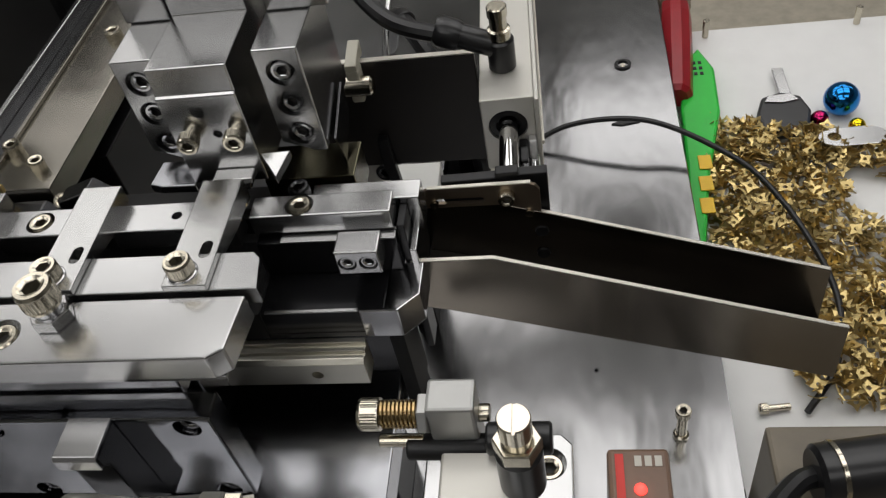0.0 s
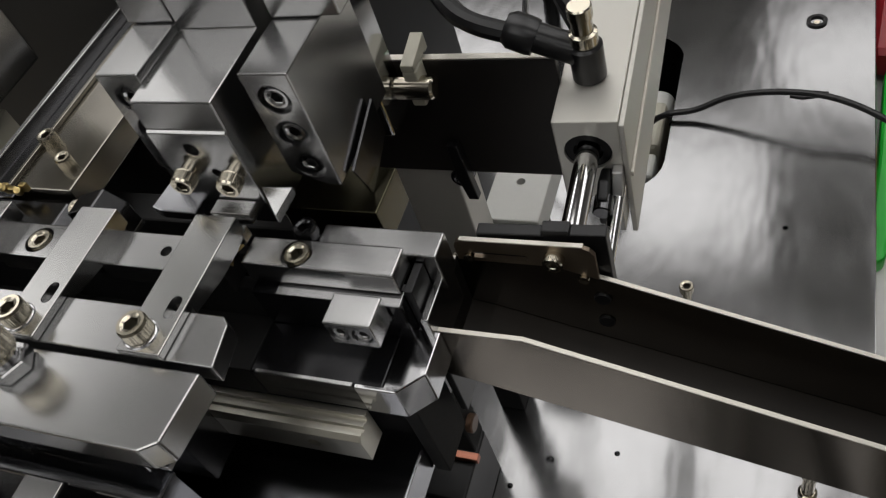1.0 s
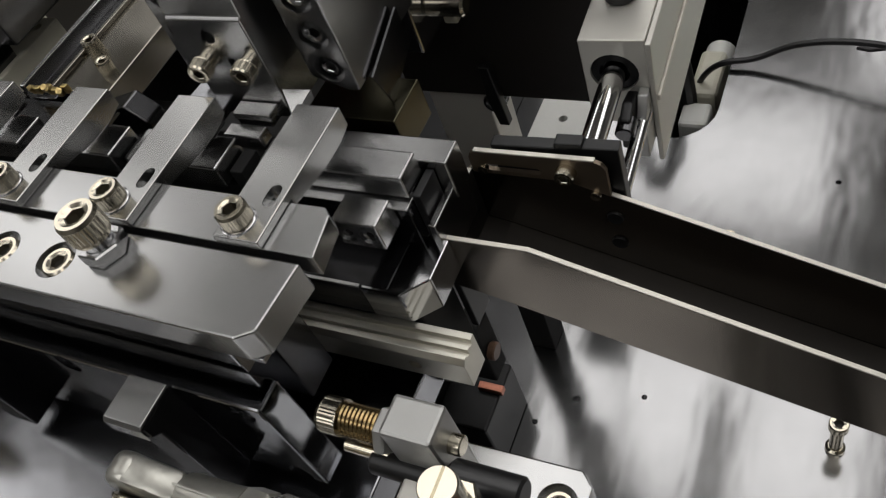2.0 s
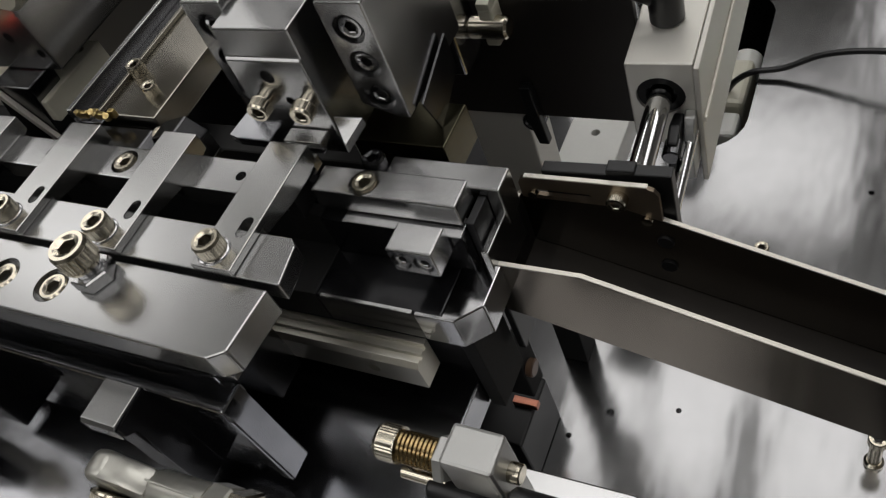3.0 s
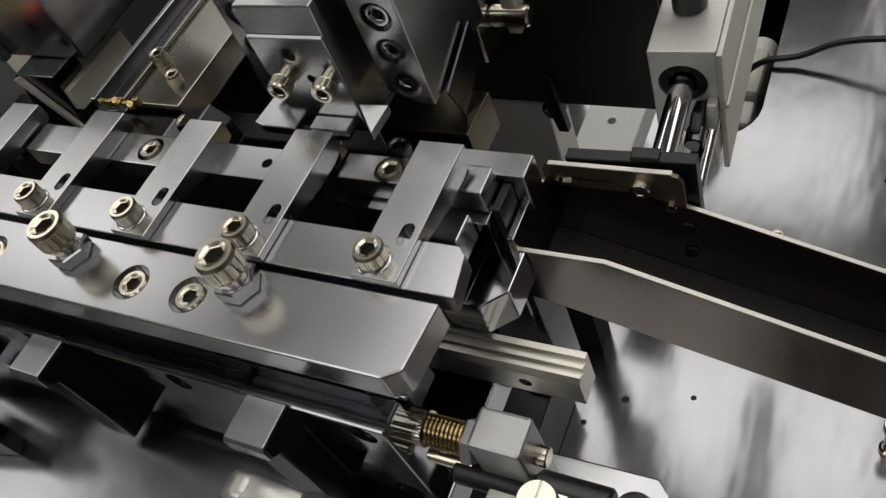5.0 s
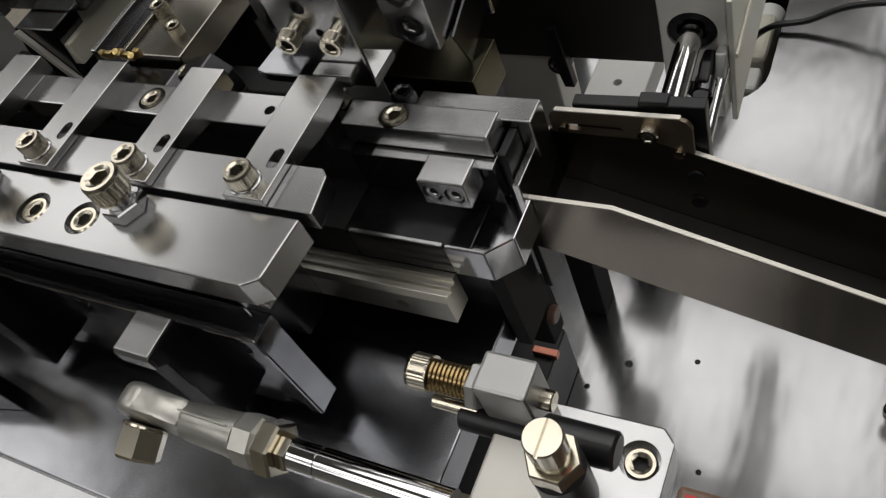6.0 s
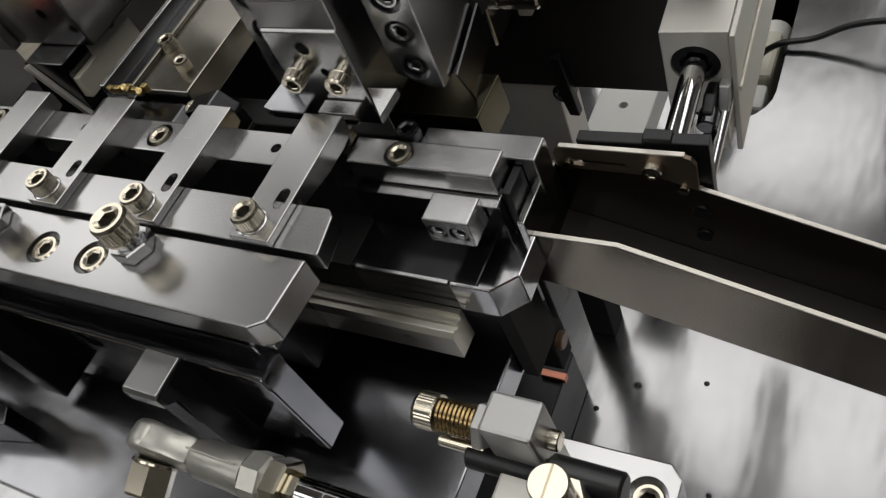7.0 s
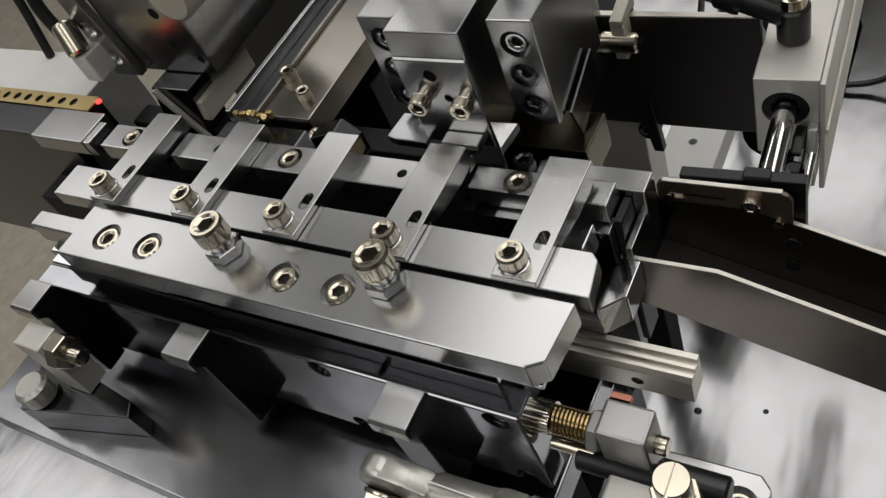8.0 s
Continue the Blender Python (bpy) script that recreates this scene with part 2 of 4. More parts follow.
def tube(points, r, sides=10, bm=None):
    """A round cable along a smooth line through the points."""
    pts = [Vector(p) for p in points]
    fine = []
    for k in range(len(pts) - 1):
        p0, p1, p2, p3 = pts[max(k - 1, 0)], pts[k], pts[k + 1], pts[min(k + 2, len(pts) - 1)]
        for s in range(8):
            u = s / 8
            fine.append(0.5 * (2 * p1 + (p2 - p0) * u + (2 * p0 - 5 * p1 + 4 * p2 - p3) * u * u + (3 * p1 - p0 - 3 * p2 + p3) * u ** 3))
    fine.append(pts[-1])
    own = bmesh.new()
    rings = []
    for k, p in enumerate(fine):
        d = (fine[min(k + 1, len(fine) - 1)] - fine[max(k - 1, 0)]).normalized()
        side = d.cross(Vector((0.3, 0.2, 1))).normalized()
        up = side.cross(d)
        rings.append([own.verts.new(p + r * (math.cos(2 * math.pi * j / sides) * side + math.sin(2 * math.pi * j / sides) * up)) for j in range(sides)])
    for a, b in zip(rings, rings[1:]):
        for j in range(sides):
            own.faces.new((a[j], a[(j + 1) % sides], b[(j + 1) % sides], b[j]))
    own.faces.new(rings[0][::-1])
    own.faces.new(rings[-1])
    return join(own, bm)


def drilled(bm, holes):
    """Cuts round or slotted holes through a bmesh: (at, to, radius) or (at, to, radius, slot vector)."""
    me = bpy.data.meshes.new("blank")
    bmesh.ops.recalc_face_normals(bm, faces=bm.faces)
    bm.to_mesh(me)
    bm.free()
    body = new("blank", me)
    cut = bmesh.new()
    for at, to, r, *slot in holes:
        if slot:
            s = Vector(slot[0])
            own = rod(at, to, r, 24, 0.0)
            for v in own.verts:
                d = v.co - Vector(at)
                v.co += s * (0.5 if d.dot(s) > 0 else -0.5)
            bmesh.ops.recalc_face_normals(own, faces=own.faces)
            join(own, cut)
        else:
            own = lathe([(0, 0), (r, 0), (r, (Vector(to) - Vector(at)).length), (0, (Vector(to) - Vector(at)).length)], at, Vector(to) - Vector(at), 24)
            bmesh.ops.recalc_face_normals(own, faces=own.faces)
            join(own, cut)
    tool_mesh = bpy.data.meshes.new("drill")
    cut.to_mesh(tool_mesh)
    cut.free()
    tool = new("drill", tool_mesh)
    mod = body.modifiers.new("holes", "BOOLEAN")
    mod.operation, mod.solver, mod.object = "DIFFERENCE", "EXACT", tool
    done = bpy.data.meshes.new_from_object(body.evaluated_get(bpy.context.evaluated_depsgraph_get()))
    out = bmesh.new()
    out.from_mesh(done)
    for ob in (body, tool):
        bpy.data.objects.remove(ob)
    for m in (me, tool_mesh, done):
        bpy.data.meshes.remove(m)
    return out


SCREWS = {}


def screw_mesh(d, h, knurl):
    """A socket-head cap screw with its head's top at z = 0: chamfered rim, hexagon socket, knurled flank."""
    key = (d, h, knurl)
    if key in SCREWS:
        return SCREWS[key]
    bm = bmesh.new()
    sides = 72 if knurl else 24
    r, rs, deep = d / 2, d * 0.22, min(h * 0.6, d * 0.4)
    def ring(radius, z, n=sides, bite=0.0):
        return [bm.verts.new((radius * (1 - bite * (k % 2)) * math.cos(2 * math.pi * k / n), radius * (1 - bite * (k % 2)) * math.sin(2 * math.pi * k / n), z)) for k in range(n)]
    def bridge(a, b):
        n = len(a)
        return [bm.faces.new((a[k], a[(k + 1) % n], b[(k + 1) % n], b[k])) for k in range(n)]
    def hexring(radius, z):
        out = []
        for k in range(sides):
            a = 2 * math.pi * k / sides
            m = (a % (math.pi / 3)) - math.pi / 6
            rr = radius * math.cos(math.pi / 6) / math.cos(m)
            out.append(bm.verts.new((rr * math.cos(a), rr * math.sin(a), z)))
        return out
    bottom, flank = ring(r, -h), ring(r, -h * 0.16, bite=0.0)
    low, high = ring(r * 1.0, -h * 0.9, bite=0.022 if knurl else 0), ring(r, -h * 0.2, bite=0.022 if knurl else 0)
    rim, lip = ring(r * 0.9, 0), ring(r * 0.7, 0)
    dip = hexring(rs * 1.22, -h * 0.06)
    edge, floor_ring = hexring(rs * 1.1, -h * 0.1), hexring(rs * 1.1, -deep)
    bm.faces.new(bottom)
    for a, b in ((bottom, low), (low, high), (high, flank), (flank, rim), (rim, lip), (lip, dip), (dip, edge)):
        bridge(a, b)
    bridge(edge, floor_ring)
    inner = []
    inner.append(bm.faces.new(floor_ring[::-1]))
    bmesh.ops.recalc_face_normals(bm, faces=bm.faces)
    # socket floor takes the shade colour
    for f in inner:
        f.material_index = 1
    bmesh.ops.scale(bm, verts=bm.verts, vec=(MM, MM, MM))
    me = bpy.data.meshes.new("cap_screw")
    bm.to_mesh(me)
    bm.free()
    SCREWS[key] = me
    return me


SCREW_KINDS = {}


def screw(parent, at, direction=(0, 0, 1), d=7.0, h=4.0, metal=None, knurl=True, label="", spin=0.0):
    """A cap screw as a part; at is the middle of its head's top."""
    metal = metal or nickel
    key = (d, h, knurl, metal.name)
    if key not in SCREW_KINDS:
        me = screw_mesh(d, h, knurl).copy()
        me.materials.append(metal)
        me.materials.append(socket_dark)
        SCREW_KINDS[key] = me
    ob = new("cap_screw", SCREW_KINDS[key])
    ob.parent = parent
    q = Vector(direction).normalized().to_track_quat("Z", "Y")
    ob.matrix_local = Matrix.Translation((Vector(at) - ORIGIN[parent]) * MM) @ q.to_matrix().to_4x4() @ pose(0, 0, 0, 0, 0, spin)
    return tagged(ob, label)


# ---- the room: floor, walls, ceiling and its panel lights ----
setting("floor", box(-3500, 3500, -3500, 3500, -950, -900, 0), floor_paint, "tan painted workshop floor", "floor")
setting("ceiling", box(-3500, 3500, -3500, 3500, 2000, 2050, 0), ceiling_paint, "grey-white workshop ceiling", "ceiling")
for wall_name, w in (("wall_north", (-3500, 3500, 3500, 3560)), ("wall_south", (-3500, 3500, -3560, -3500)),
                     ("wall_east", (3500, 3560, -3500, 3500)), ("wall_west", (-3560, -3500, -3500, 3500))):
    setting(wall_name, box(*w, -900, 2000, 0), wall_paint, "plain grey painted workshop wall", "wall")


def panel_light():
    lamp = thing("panel_light", (0, 0, 1995), "lit white panel light under the ceiling", "lamp", "panel lights")
    part("housing", box(-640, 640, -320, 320, 1975, 1998, 3), alu, lamp)
    part("diffuser", box(-620, 620, -300, 300, 1970, 1974.5, 1), panel_glow, lamp)
    return lamp


first_lamp = panel_light()
LAMPS = [(x, y) for y in (0.3, 1.0) for x in (-0.4, 1.0)] + [(-0.62, 2.04), (1.1, 1.95), (0.62, 2.76), (-1.4, 2.75), (-1.85, 1.72), (-2.6, 0.9), (-2.45, -0.12),
                                                                    (-0.8, -0.9), (-0.8, -1.7), (0.9, -1.1), (-2.2, -1.6), (-1.5, -2.36), (-0.1, -2.4), (2.55, 2.1)]
first_lamp.matrix_basis = pose(*LAMPS[0], 1.995)
for lx, ly in LAMPS[1:]:
    copy_thing(first_lamp, pose(lx, ly, 1.995))

# ---- base plate of the machine, its tray and the white table ----
BASE_HOLES = [(13.7, 79.5, 1.5), (85.8, 238, 1.6), (-37.6, 52, 1.6), (27.7, 22, 1.5), (-20, 70, 2.2), (60, 120, 1.3)]
plate = box(-520, 134, -420, 620, -14, 0, 0.8)
base = setting("base_plate", drilled(plate, [((x, y, 2), (x, y, -6), r) for x, y, r in BASE_HOLES] + [((-20, 340, 4), (-20, 340, -30), 29, (0, 100, 0))]), base_steel,
               "bright brushed steel machine base plate with small drilled holes", "base plate")
setting("cabinet", drilled(box(-500, 122, -410, 600, -900, -14.2, 2), [((-20, 340, 4), (-20, 340, -400), 34, (0, 110, 0))]), black_oxide, "black machine cabinet under the base plate", "cabinet")
table = thing("table", (420, 250, -900), "white laminate side table strewn with brass clippings", "table")
part("tabletop", box(136.5, 900, -300, 534, -68, -40, 2), laminate, table)
for tx in (170, 860):
    for ty in (-270, 505):
        part("leg", box(tx - 20, tx + 20, ty - 20, ty + 20, -900, -68, 2), alu_dull, table)

# ---- raised sub-structure ----
sub = thing("sub_frame", (-120, 0, 0), "steel sub frame raised on dark pedestals over the base plate", "machine frame")
part("sub_plate", box(-262, -9.5, -104, 4, 176, 190, 0.6), sub_steel, sub, "polished steel sub plate")
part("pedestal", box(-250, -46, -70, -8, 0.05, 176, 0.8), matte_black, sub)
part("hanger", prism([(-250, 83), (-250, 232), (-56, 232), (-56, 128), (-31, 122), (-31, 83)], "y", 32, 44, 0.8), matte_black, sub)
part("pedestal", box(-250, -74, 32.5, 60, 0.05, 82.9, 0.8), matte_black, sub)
part("connector", rod((-30.9, 36, 104), (-27.5, 36, 104), 4.2, 20, 0.6), brown_case, sub, "brown round connector", smooth=True)

# ---- fixed track behind the carriage: bed, end plate and a row of blocks ----
track = thing("feed_track", (-120, 0, 190), "ground steel feed track with screwed blocks at even pitch", "feed track")
BED = [(-19, 222), (-19, 235), (12, 235), (12, 190.1), (-10, 190.1), (-10, 222)]
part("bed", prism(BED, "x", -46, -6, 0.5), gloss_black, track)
# thin steel strip added as the bevel highlight of the bed's front edge
part("bed_edge_glint", box(-44, -14.2, -19.5, -18.2, 235.1, 235.7, 0.2), steel, track, "added bright strip for the highlight on the bed's front edge")
# same bed beyond x -46, coloured black for the deep shade under the fingers
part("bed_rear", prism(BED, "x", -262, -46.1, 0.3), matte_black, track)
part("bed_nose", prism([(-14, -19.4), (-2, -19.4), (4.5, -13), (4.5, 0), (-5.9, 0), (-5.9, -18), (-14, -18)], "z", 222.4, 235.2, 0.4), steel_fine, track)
# steel wall coloured black for the dark surroundings it mirrors
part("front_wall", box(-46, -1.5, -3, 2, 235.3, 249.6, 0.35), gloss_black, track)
# front wall's continuation, its shade given as black colour
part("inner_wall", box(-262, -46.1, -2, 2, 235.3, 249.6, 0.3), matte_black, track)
# another added strip: the bright glint line below the end block
part("wall_edge_glint", box(-38, -1.6, -3.3, 1.5, 249.7, 250.3, 0.15), steel, track, "added bright strip for the highlight along the block's lower edge")
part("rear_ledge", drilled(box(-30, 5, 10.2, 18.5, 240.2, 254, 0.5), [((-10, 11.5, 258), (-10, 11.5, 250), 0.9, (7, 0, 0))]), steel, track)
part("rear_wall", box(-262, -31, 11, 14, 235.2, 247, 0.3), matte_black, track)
for k, x in enumerate((-31, -71, -111, -151, -191, -231)):
    x0, x1 = (x - 15.5, -2) if k == 0 else (x - 17, x + 16)
    yc, zt = (4.5, 258.5) if k == 0 else (-1, 262)
    block = box(x0, x1, yc - 4.6 if k == 0 else -7, yc + 4.7 if k == 0 else 5, zt - 7.5, zt, 0.5)
    if k % 2:
        part("track_block", drilled(block, [((x + 3, yc, zt + 3), (x + 3, yc, zt - 6), 1.7)]), steel, track)
    else:
        sx = x if k == 0 else x - 3
        part("track_block", drilled(block, [((sx, yc, zt + 3), (sx, yc, zt - 5), 4.6)]), steel, track)
        screw(track, (sx, yc, zt + 0.5), d=7.4, h=5, metal=nickel, spin=12 * k)
    if k:
        # near-black filler carries the shade of the slot between two blocks
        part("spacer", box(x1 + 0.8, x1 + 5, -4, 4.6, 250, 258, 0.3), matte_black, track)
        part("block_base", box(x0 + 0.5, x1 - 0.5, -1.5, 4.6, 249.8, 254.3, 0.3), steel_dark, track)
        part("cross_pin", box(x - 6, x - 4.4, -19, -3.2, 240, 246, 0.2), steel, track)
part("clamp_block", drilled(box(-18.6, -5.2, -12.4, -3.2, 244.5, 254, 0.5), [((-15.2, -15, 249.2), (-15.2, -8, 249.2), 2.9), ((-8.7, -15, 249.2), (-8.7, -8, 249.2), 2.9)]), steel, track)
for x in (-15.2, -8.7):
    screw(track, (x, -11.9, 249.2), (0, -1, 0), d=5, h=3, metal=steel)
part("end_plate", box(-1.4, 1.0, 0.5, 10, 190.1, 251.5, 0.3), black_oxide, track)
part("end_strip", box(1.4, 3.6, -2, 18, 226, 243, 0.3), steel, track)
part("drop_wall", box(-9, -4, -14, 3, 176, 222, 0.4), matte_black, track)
part("upright_stud", rod((-33.5, 14, 240), (-33.5, 14, 252), 2.6, 16, 0.3), nickel, track, smooth=True)
screw(track, (-33.5, 14, 258), d=7, h=6, metal=steel_dark)

# ---- chute ----
chute = thing("discharge_chute", (70, 13, 166), "bent stainless discharge chute, inner shade coloured into its floor, bright cut edges", "chute")
OUT = [(0, 235), (26.4, 235), (139, 194.2), (139, 166.4), (8, 211), (0, 213)]
part("side_wall", prism(OUT, "y", 0, 1.3, 0.15), stainless, chute)
part("side_wall", prism(OUT, "y", 25.2, 26.5, 0.15), stainless, chute)
# floor and end wall coloured black for the shade inside the stainless chute
part("chute_floor", prism([(0.1, 213), (8, 211), (138.9, 166.4), (138.9, 167.7), (8.2, 212.3), (0.1, 214.3)], "y", 1.35, 25.15, 0.1), black_ano_and_shade, chute)
part("end_wall", box(0.05, 1.3, 1.35, 25.15, 214.4, 235, 0.15), black_ano_and_shade, chute)
part("cut_edge", prism([(0.1, 235.02), (26.4, 235.02), (138.9, 194.25), (138.9, 194.65), (26.5, 235.42), (0.1, 235.42)], "y", 0, 1.35, 0.08), bright_edge, chute, "bright sheared edge")
part("cut_edge", prism([(40.5, 229.9), (138.9, 194.25), (138.9, 194.65), (40.5, 230.3)], "y", 25.2, 26.55, 0.08), bright_edge, chute, "bright sheared edge")
part("cut_edge", box(0.0, 1.35, 1.4, 25.1, 235.02, 235.4, 0.08), bright_edge, chute, "bright sheared edge")
tab = prism([(2.6, 235.6), (2.6, 241.5), (3.3, 243.1), (4.6, 243.8), (38.2, 244.3), (40.2, 243.4), (41.4, 241.4), (41.4, 231.4), (36, 233.4), (30, 235.6)], "y", 23.7, 25.1, 0.12)
part("mounting_tab", drilled(tab, [((15, 22, 238.3), (15, 27, 238.3), 1.2, (14, 0, 0))]), tab_steel, chute)
part("cut_edge", prism([(4.6, 243.85), (38.6, 244.35), (38.6, 244.8), (4.6, 244.3)], "y", 23.7, 25.1, 0.05), bright_edge, chute)
for z in (221, 210):
    part("weld_stud", lathe([(0, 0), (2.4, 0), (2.2, 0.7), (0, 0.9)], (41, 25.15, z), (0, -1, 0), 16), black_oxide, chute, smooth=True)
screw(chute, (30.6, 20.6, 239.8), (0, -1, 0), d=5.6, h=3.2)
for x, z in ((6.3, 237.4), (37.5, 231.5)):
    part("rivet", lathe([(0, 0), (1.5, 0.2), (1.6, 0.9), (1.4, 1.6), (0, 1.6)], (x, 22.6, z), (0, 1, 0), 12), nickel, chute, smooth=True)

# ---- pneumatic cylinder that carries the chute ----
cylinder = thing("pneumatic_cylinder", (28, 140, 186), "pale aluminium pneumatic cylinder with chromed rod", "cylinder")
body = box(19.4, 39.2, 71.6, 205, 209, 242.8, 0.5)
part("body", drilled(body, [((29, 70, 230), (29, 75, 230), 7.4)]), alu, cylinder)
part("rod_gland", lathe([(7.3, 0), (7.2, 2), (4.6, 2.4), (4.4, 0.4), (3.6, 0.4), (3.4, 2)], (29, 74.5, 230), (0, -1, 0)), black_oxide, cylinder)
part("piston_rod", rod((29, 74, 230), (29, 31, 230), 3.6, 24, 0.3), chrome, cylinder, "chromed piston rod", smooth=True)
part("guide_rod", rod((37.5, 76, 217), (37.5, 31, 217), 2.2, 16, 0.2), chrome, cylinder, smooth=True)
part("side_plate", box(39.3, 41.0, 70.6, 205, 193, 242.2, 0.4), alu, cylinder)
part("side_rib", box(41.05, 42.0, 71, 205, 220, 222, 0.25), bright_edge, cylinder, "bright rib edge")
part("lower_lug", prism([(62, 204), (71.5, 204), (71.5, 225), (68, 225), (62, 216)], "x", 36, 39.2, 0.4), alu_dull, cylinder)
part("pivot", rod((34.2, 56, 220), (34.2, 62, 220.6), 3.0, 20, 0.4), steel_dark, cylinder, smooth=True)
part("clevis", prism([(58, 212), (58, 224), (64, 226), (71, 224), (71, 212)], "x", 32.4, 35.8, 0.8), black_oxide, cylinder)
part("bumper", rod((33, 67, 216), (38, 67, 216), 3.6, 20, 0.8), rubber, cylinder, smooth=True)
part("rod_bracket", prism([(7.5, 225), (7.5, 246.6), (25.5, 246.6), (25.5, 248.4), (33, 248.4), (33, 247.2), (42.4, 247.2), (42.4, 224), (38, 224), (38, 225)], "y", 26.8, 30.6, 0.4), black_oxide, cylinder, "black rod bracket")
part("elbow_fitting", rod((28.5, 91, 242.8), (28.5, 91, 256), 5.2, 24, 0.8), plastic_black, cylinder, smooth=True)
part("elbow_fitting", rod((28.5, 91, 252), (12, 93, 258), 4.6, 24, 0.8), plastic_black, cylinder, smooth=True)
part("hose_collet", lathe([(0, 0), (5.4, 0.2), (5.8, 2), (5.8, 8), (4.5, 10), (0, 10)], (14, 92.7, 257), (-15, 2, 6)), plastic_black, cylinder, smooth=True)
part("needle_knob", lathe([(0, 0), (3.9, 0), (4.2, 0.4), (4.2, 4), (3.2, 4.4), (3.2, 9), (3.7, 9.4), (3.7, 13), (3.3, 13.4), (0, 13.4)], (28.5, 91, 256), (0, 0, 1)), nickel, cylinder, "nickel needle-valve knob", smooth=True)
part("air_hose", tube([(6, 94, 258), (-12, 100, 262), (-30, 125, 266), (-50, 170, 262), (-60, 240, 240)], 3.4), rubber, cylinder, smooth=True)

front = Vector((29, 72, 230)) * MM
tilt = Matrix.Translation(front) @ pose(0, 0, 0, 1.6, 0, 2.3) @ Matrix.Translation(-front)
cylinder.matrix_basis = tilt @ Matrix.Translation(cylinder.location)

# ---- the transfer carriage: front plate, gussets, guide rail and a lifting head with five fingers ----
carriage = thing("transfer_carriage", (-130, -55, 190), "ground steel transfer carriage with lifting finger head", "carriage")
part("front_plate", drilled(box(-252, -47.6, -61.4, -52.2, 199.5, 243, 0.7), [((x, -63, z), (x, -57, z), 4.1) for x in (-55.5, -116, -176) for z in (238.5, 203)]),
     mirror_steel, carriage)
for x in (-55.5, -116, -176):
    for z in (238.5, 203):
        screw(carriage, (x, -59.6, z), (0, -1, 0), d=7, h=4, metal=steel_dark)
for x in (-88.5, -171.5, -254):
    # sides black for their dark reflection; top and front overlaid in bright steel
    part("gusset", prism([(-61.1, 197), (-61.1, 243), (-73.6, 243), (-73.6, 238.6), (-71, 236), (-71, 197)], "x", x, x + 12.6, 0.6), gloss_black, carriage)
    part("gusset_bright_face", prism([(-61.2, 243.1), (-61.2, 244.2), (-73.2, 244.2), (-74.2, 243), (-74.2, 238.5), (-73.7, 238.5), (-73.7, 243.1)], "x", x, x + 12.6, 0.2), steel, carriage)
part("riser", box(-243, -58, -51.9, -38, 240, 252.6, 0.5), steel_fine, carriage)
RAIL = [(-27.4, 208.6), (-27.4, 218.8), (-26, 220.4), (-24.8, 220.4), (-24.8, 219.4), (-23.6, 219.4), (-23.6, 221), (-22.2, 221), (-22.2, 220.2), (-21, 220.2), (-21, 222), (-19, 222), (-19, 208.6)]
part("guide_rail", drilled(prism(RAIL, "x", -250, -14.6, 0.12), [((x, -30, 213.6), (x, -24.6, 213.6), 1.9) for x in (-31, -71)]), rail_steel, carriage, "profiled guide rail")
part("rail_holder", box(-250, -62, -40, -27.2, 204, 240, 0.5), steel_dark, carriage)

SUNK = (-104.5, -125, -184, -204.6)
head = part("lift_plate", drilled(prism([(-222, -57.2), (-42.4, -56.4), (-38.0, -53.6), (-36.6, -35.6), (-222, -35.6), (-222, -42), (-246, -42), (-246, -49), (-222, -49)], "z", 254.6, 264, 0.55),
            [((x, -47, 267), (x, -47, 261), 5.6) for x in SUNK]), steel, carriage, "satin ground steel lift plate")
for k, x in enumerate(SUNK):
    screw(head, (x, -47, 263.6), d=8.6, h=3, metal=nickel, spin=17 * k)
part("shim", box(-98, -40, -55.6, -37, 252.8, 254.5, 0.2), steel_fine, head)
part("shim", box(-173, -100, -55.2, -37, 253.1, 254.5, 0.2), steel_fine, head)
part("shim", box(-235, -175, -56.6, -37, 252.8, 254.5, 0.2), steel_fine, head)
strip = prism([(-246, -34.3), (-246, -20.0), (-37.4, -20.4), (-35.2, -22.6), (-33.4, -34.3)], "z", 258.6, 265, 0.35)
part("finger_strip", strip, steel, head)
FINGERS = (-55.5, -95.5, -135.6, -176.5, -218)
for k, x in enumerate(FINGERS):
    side = [(-34.6, 265.1), (-34.6, 267.5), (8.2, 267.5), (8.2, 261.4), (3, 260.2), (-6, 260.2), (-19.6, 262.6), (-19.6, 265.1)]
    part("finger", drilled(prism(side, "x", x - 4.6, x + 8.3, 0.3), [((x + 4.8, -21.2, 271), (x + 4.8, -21.2, 258), 1.75, (0, 3.2, 0))]), steel_cross, head)
    part("finger_tip", prism([(1, 258.6), (1, 260.1), (6.6, 260.1), (7.4, 258.6)], "x", x - 3, x + 7.4, 0.25), steel_dark, head)
    part("spot_washer", lathe([(0, 0), (4.5, 0), (4.5, 0.35), (4.2, 0.5), (0, 0.5)], (x + 0.2, -29.6, 267.5), (0, 0, 1)), steel_fine, head, smooth=True)
    screw(head, (x + 0.2, -29.6, 272.6), d=7.9, h=4.6, metal=nickel, spin=9 * k)
